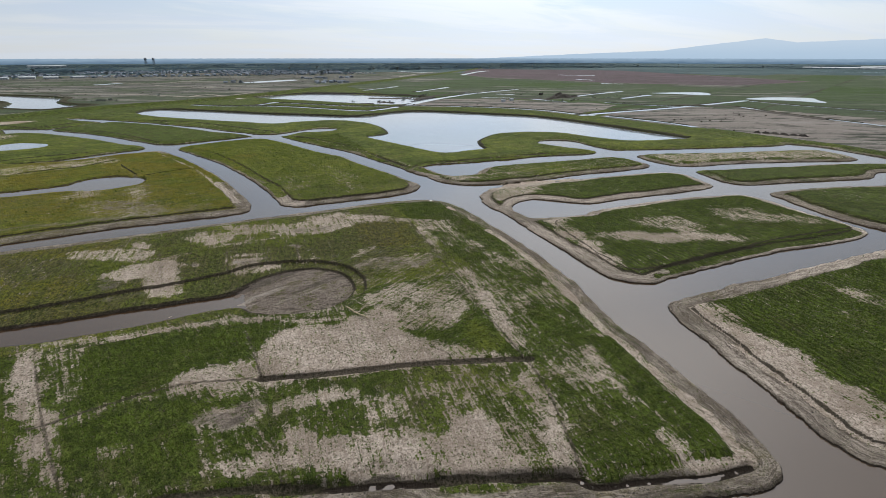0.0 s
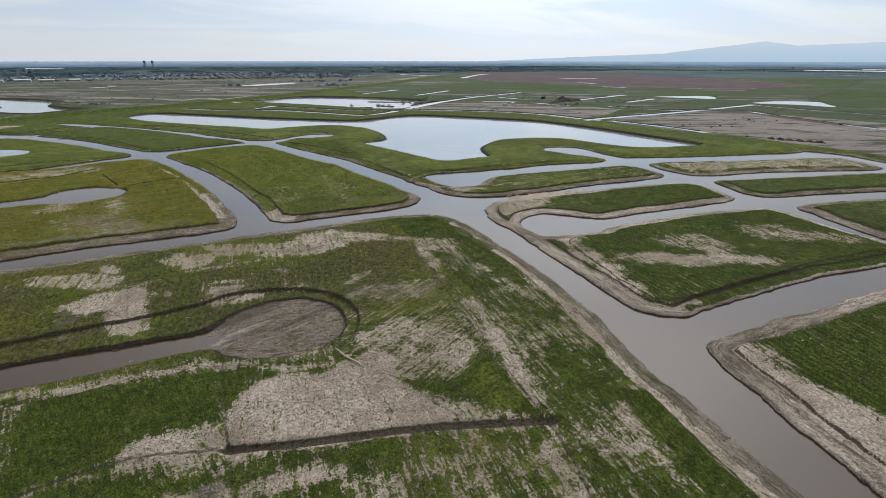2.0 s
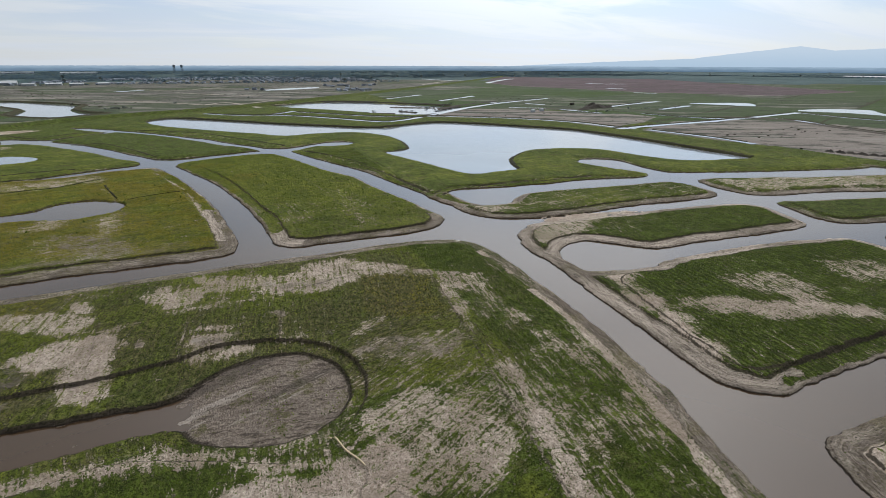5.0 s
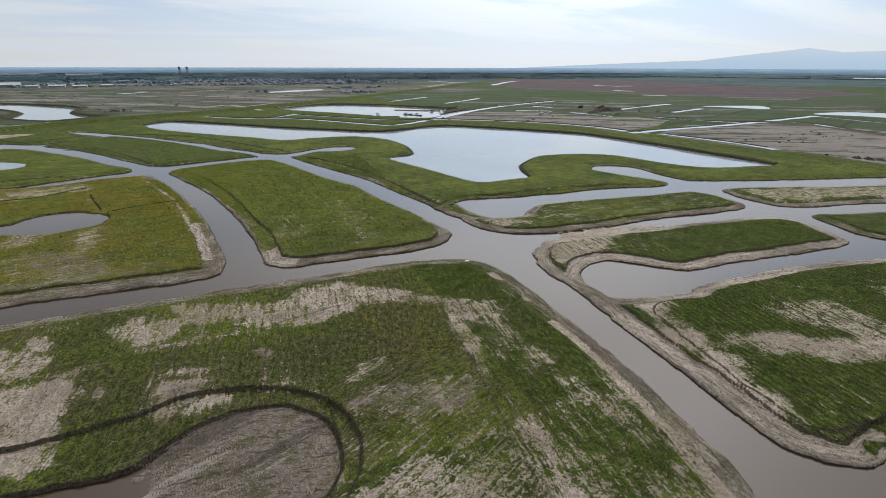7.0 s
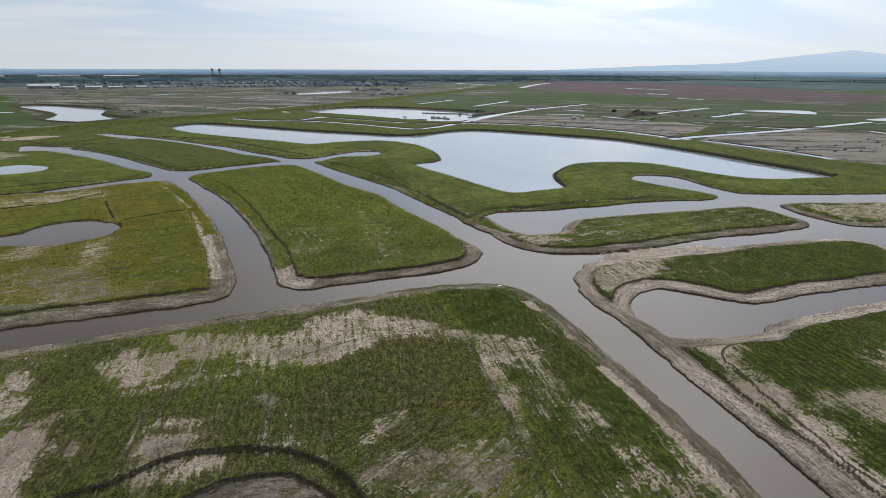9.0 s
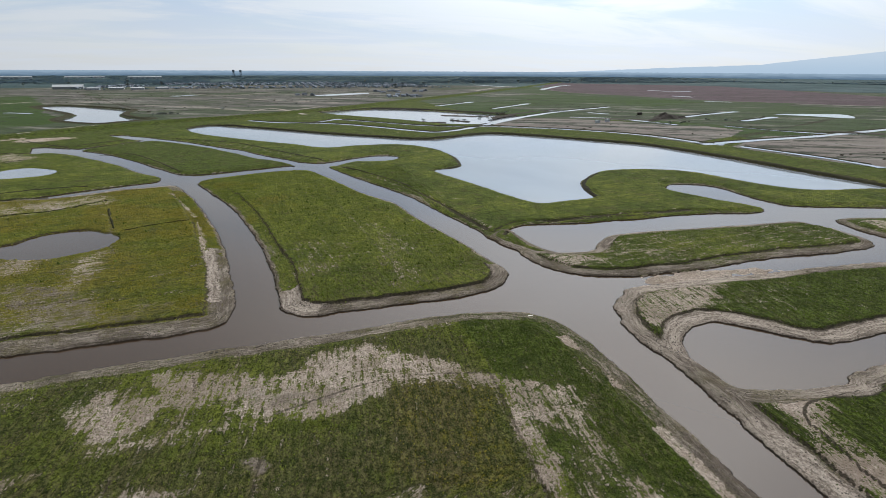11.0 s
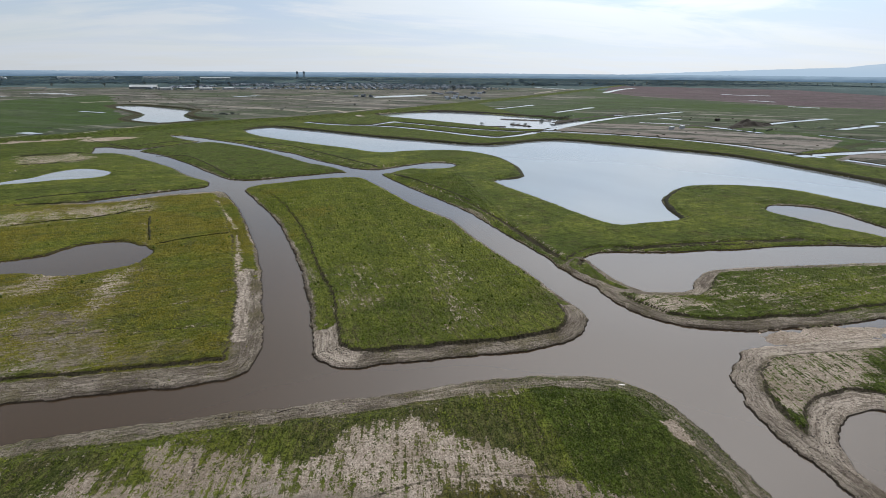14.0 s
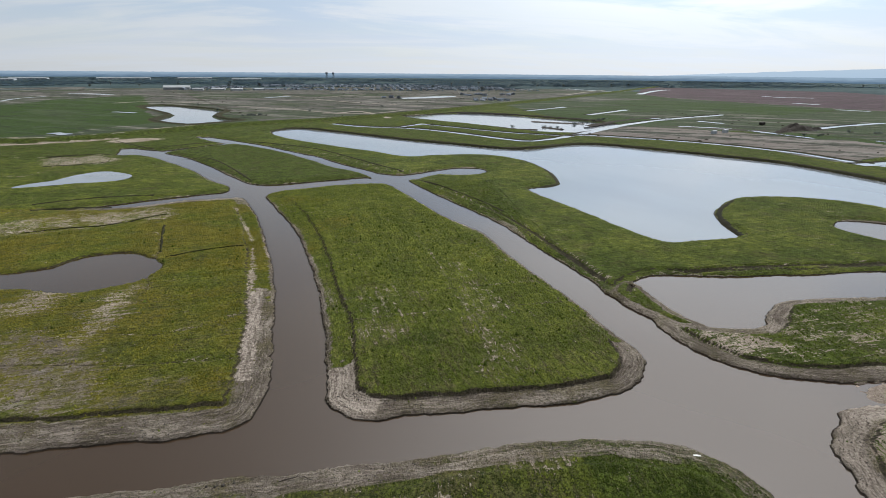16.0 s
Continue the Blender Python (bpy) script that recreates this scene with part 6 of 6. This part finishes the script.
for (xa, ya), (xb, yb), count, thick in BELTS:
    for _ in range(int(count * 1.9)):
        u = rng.random()
        x, y = xa + (xb - xa) * u + rng.gauss(0, thick / 2), ya + (yb - ya) * u + rng.gauss(0, thick / 2)
        if noise.noise(Vector((x * 0.006, y * 0.006, 2))) > -0.2 and math.hypot(x, y) < 4550:
            spots.append((x, y, 0.6, rng.uniform(3.0, 6.5)))
for x, y in [(rng.uniform(-520, 520), rng.uniform(1640, 2320)) for _ in range(900)]:
    if noise.noise(Vector((x * 0.004, y * 0.004, 7))) > -0.3:
        spots.append((x, y, 1.2, rng.uniform(2.6, 5.0)))
woods("woods", spots, "belts of far trees, blue-grey from haze painted into the leaves")


# ---- the town ----
def house(model):
    r = random.Random(model * 7)
    w, d, h = r.uniform(13, 17), r.uniform(10, 12), r.choice((3.2, 5.6))
    root = empty("house", Matrix.Identity(4), "pale stucco house with a grey pitched roof", "house", "houses of the town")
    part("wall", prism(bmesh.new(), w, d, h, 2.6), HOUSE_WALL, root)
    roof = part("roof", prism(bmesh.new(), w, d, h, 2.6, 0.6, 0.25), HOUSE_ROOF, root)
    part("chimney", box(bmesh.new(), 0.9, 0.9, 1.6), HOUSE_WALL, roof).location = (w * 0.25, 0.8, h + 1.9)
    part("garage", prism(bmesh.new(), 6.0, 5.0, 2.8, 1.5), HOUSE_WALL, root).location = (w / 2 - 2.0, -d / 2 - 1.5, 0)
    for k in (-1, 1):
        win = part("window", box(bmesh.new(), 1.8, 0.12, 1.3), DARK_GLASS, root)
        win.location = (k * w * 0.26 - 1.5, -d / 2 - 0.02, 1.0)
        part("sill", box(bmesh.new(), 2.0, 0.22, 0.1), HOUSE_WALL, win).location = (0, -0.05, -0.1)
    part("door", box(bmesh.new(), 1.1, 0.12, 2.1), DARK_GLASS, root).location = (-1.0, -d / 2 - 0.03, 0.05)
    return root


HOUSES = [house(k) for k in range(4)]
sites = []
for row in range(12):
    for col in range(42):
        x, y = -490 + col * 23 + rng.uniform(-4, 4), 1660 + row * 48 + rng.uniform(-9, 9) + 0.10 * col * 24
        if noise.noise(Vector((x * 0.004, y * 0.004, 7))) > -0.22 and y < 2300 - 0.25 * abs(x):
            sites.append((x, y))
sites += [(221 + 17 * k + rng.uniform(-3, 3), 1140 + 9 * (k % 3) + rng.uniform(-4, 4)) for k in range(5)] + [(230 + 19 * k, 1185 + rng.uniform(-6, 6)) for k in range(4)]
sites += [(47 + 15 * k, 1247 + rng.uniform(-6, 6)) for k in range(3)] + [(290 + rng.uniform(-60, 80), 1390 + rng.uniform(-40, 60)) for _ in range(12)]
for i, (x, y) in enumerate(sites):
    m = at(x, y, rng.choice((0, 90, 180, 20, 65, -24)) + rng.uniform(-6, 6), 0.15, 0.8)
    if i < 4:
        HOUSES[i].matrix_basis = m
    else:
        copy_thing(HOUSES[i % 4], m)


def long_shed(name, x, y, turn, sx, sy, wall, rise_, label, wall_mat=WHITE_METAL, doors=4):
    root = empty(name, at(x, y, turn, 0.2), label, "building")
    part("wall", prism(bmesh.new(), sx, sy, wall, rise_), wall_mat, root)
    part("roof", prism(bmesh.new(), sx, sy, wall, rise_, 0.8, 0.4), ROOF_SHEET, root, "pale sheet-metal roof")
    for k in range(doors):
        part("door", box(bmesh.new(), sx / doors * 0.35, 0.2, wall * 0.7), GREY_METAL, root).location = ((k - (doors - 1) / 2) * sx / doors, -sy / 2 - 0.12, 0.05)
    return root


long_shed("open_barn", -520, 1700, 12, 66, 32, 6, 5, "large barn with a pale metal roof", GREY_METAL)
for k, (x, y, sx) in enumerate(((-445, 1640, 26), (-400, 1665, 34), (-345, 1640, 30), (-290, 1660, 24))):
    long_shed("packing_shed", x, y, 4 + 3 * k, sx, 18, 4, 2, "low pale packing shed beside the barn", WHITE_METAL, 5)
for x, y, sx in ((-1690, 3050, 260), (-1330, 3250, 420), (-1010, 3400, 300), (-1640, 2780, 150), (-700, 3300, 260)):
    long_shed("warehouse", x, y, 20, sx * 0.6, 60, 8, 2, "long white warehouse on the far plain", WHITE_METAL, 6)
long_shed("greenhouse", 2640, 1470, -75, 330, 40, 5, 3, "long white greenhouse in the eastern fields", WHITE_METAL, 6)
long_shed("greenhouse", 3080, 1500, -72, 260, 40, 5, 3, "long white greenhouse in the eastern fields", WHITE_METAL, 6)


def water_tower(x, y):
    root = empty("water_tower", at(x, y, 0, 0, 0.78), "dark water tower rising over the town", "water tower", "twin water towers")
    bm = bmesh.new()
    tube(bm, [(0, 0, 36), (0, 0, 39), (0, 0, 52), (0, 0, 56), (0, 0, 57)], [3, 10, 10, 5, 0.6], 16)
    part("tank", bm, TOWER_STEEL, root)
    bm = bmesh.new()
    tube(bm, [(0, 0, 0), (0, 0, 37)], [1.6, 1.6], 10)
    part("riser", bm, TOWER_STEEL, root)
    for k in range(6):
        a = k * math.pi / 3
        bm = bmesh.new()
        tube(bm, [(11 * math.cos(a), 11 * math.sin(a), -0.3), (9 * math.cos(a), 9 * math.sin(a), 42)], [0.8, 0.7], 6)
        part("leg", bm, TOWER_STEEL, root)
    return root


water_tower(-315, 4020)
water_tower(-270, 4030)


# ---- works beyond the lake ----
def container(x, y, turn, mat, label):
    root = empty("storage_container", at(x, y, turn, 0.05), label, "container")
    part("body", box(bmesh.new(), 8.0, 2.6, 2.8, bevel=0.06), mat, root)
    for k in range(10):
        part("rib", box(bmesh.new(), 0.25, 0.10, 2.5), mat, root).location = (-3.6 + 0.8 * k, -1.33, 0.15)
    for k in (-1, 1):
        leaf = part("door", box(bmesh.new(), 0.08, 1.15, 2.4), mat, root)
        leaf.location = (4.03, 0.62 * k, 0.2)
        part("lock_bar", box(bmesh.new(), 0.05, 0.05, 2.2), GREY_METAL, leaf).location = (0.06, -0.3 * k, 0.1)
    return root


container(343, 578, 35, WHITE_METAL, "pale grey storage container on the work site")
container(360, 586, 35, WHITE_METAL, "pale grey storage container on the work site")
container(452, 655, 30, SPOIL, "dark trailer standing beside the canal")
container(456, 661, 30, SPOIL, "dark trailer standing beside the canal")


def heap(name, x, y, sx, sy, h, turn, seed, label):
    bm = bmesh.new()
    bmesh.ops.create_grid(bm, x_segments=28, y_segments=20, size=1)
    for v in bm.verts:
        q = max(0.0, 1 - v.co.length ** 1.6)
        n = noise.noise(Vector((v.co.x * 2.5 + seed, v.co.y * 2.5, 0))) * 0.5 + noise.noise(Vector((v.co.x * 6, v.co.y * 6, seed))) * 0.2
        v.co.z = q * h * (1 + n) - 0.3
        v.co.x *= sx / 2
        v.co.y *= sy / 2
    return solid(name, bm, SPOIL, at(x, y, turn), label, "soil heap", "heaps of dug soil")


heap("soil_heap", 452, 606, 40, 22, 6.5, 10, 1, "large heap of dark dug soil")
heap("soil_heap", 425, 590, 26, 12, 3.0, 20, 2, "low heap of dark dug soil")
heap("soil_heap", 478, 612, 22, 12, 2.5, -10, 3, "low heap of dark dug soil")
for k in range(6):
    heap("soil_heap", 374 + 2.6 * k, 258 - 5.2 * k, 9, 5, 1.6, 60 + 8 * k, 10 + k, "small heap of grey ploughed soil")


def berm(pts, width, h, label, seed, base=1.1):
    """A long uneven bank of dug soil."""
    line = smooth(pts, False, 10)
    t = np.gradient(line, axis=0)
    t /= np.linalg.norm(t, axis=1, keepdims=True) + 1e-9
    nrm = np.stack((-t[:, 1], t[:, 0]), -1)
    prof = ((-1, -0.4), (-0.55, 0.45), (-0.1, 1.0), (0.35, 0.75), (1, -0.4))
    rows_ = []
    for k, (a, b) in enumerate(prof):
        j = np.array([noise.noise(Vector((i * 0.45, k * 1.7, seed))) for i in range(len(line))])
        q = line + nrm * (width / 2 * (a + 0.35 * j))[:, None]
        rows_.append(np.c_[q, base + h * np.maximum(b * (1 + 0.7 * j), -0.4)])
    n = len(line)
    i = np.arange(n - 1)
    f = np.concatenate([np.stack((k * n + i, k * n + i + 1, (k + 1) * n + i + 1, (k + 1) * n + i), -1) for k in range(4)])
    me = raw_mesh("soil_bank", np.concatenate(rows_), f[:, ::-1])
    me.materials.append(SPOIL)
    return tagged(new("soil_bank", me), label, "soil bank", "banks of dug soil")


berm([(250, 655), (290, 690), (340, 730), (390, 762)], 7, 1.2, "bank of dark soil along the canal", 1)
berm([(320, 650), (380, 620), (430, 590), (470, 560), (500, 520)], 7, 0.8, "bank of dark soil along the canal", 2)
berm([(500, 470), (540, 418), (526, 350), (512, 290)], 7, 0.9, "bank of dark soil along the canal", 3)
berm([(133, 676), (150, 664), (170, 640), (190, 632)], 12, 0.8, "muddy bar in the flooded field", 4, 0.0)
berm([(203, 655), (212, 640), (216, 633)], 8, 0.9, "muddy bar in the flooded field", 5, 0.0)
berm([(210, 720), (240, 700), (262, 690)], 9, 0.9, "muddy bar in the flooded field", 6, 0.0)
berm([(140, 845), (200, 815), (250, 765), (292, 712)], 5, 1.2, "overgrown bank behind the flooded field", 7)
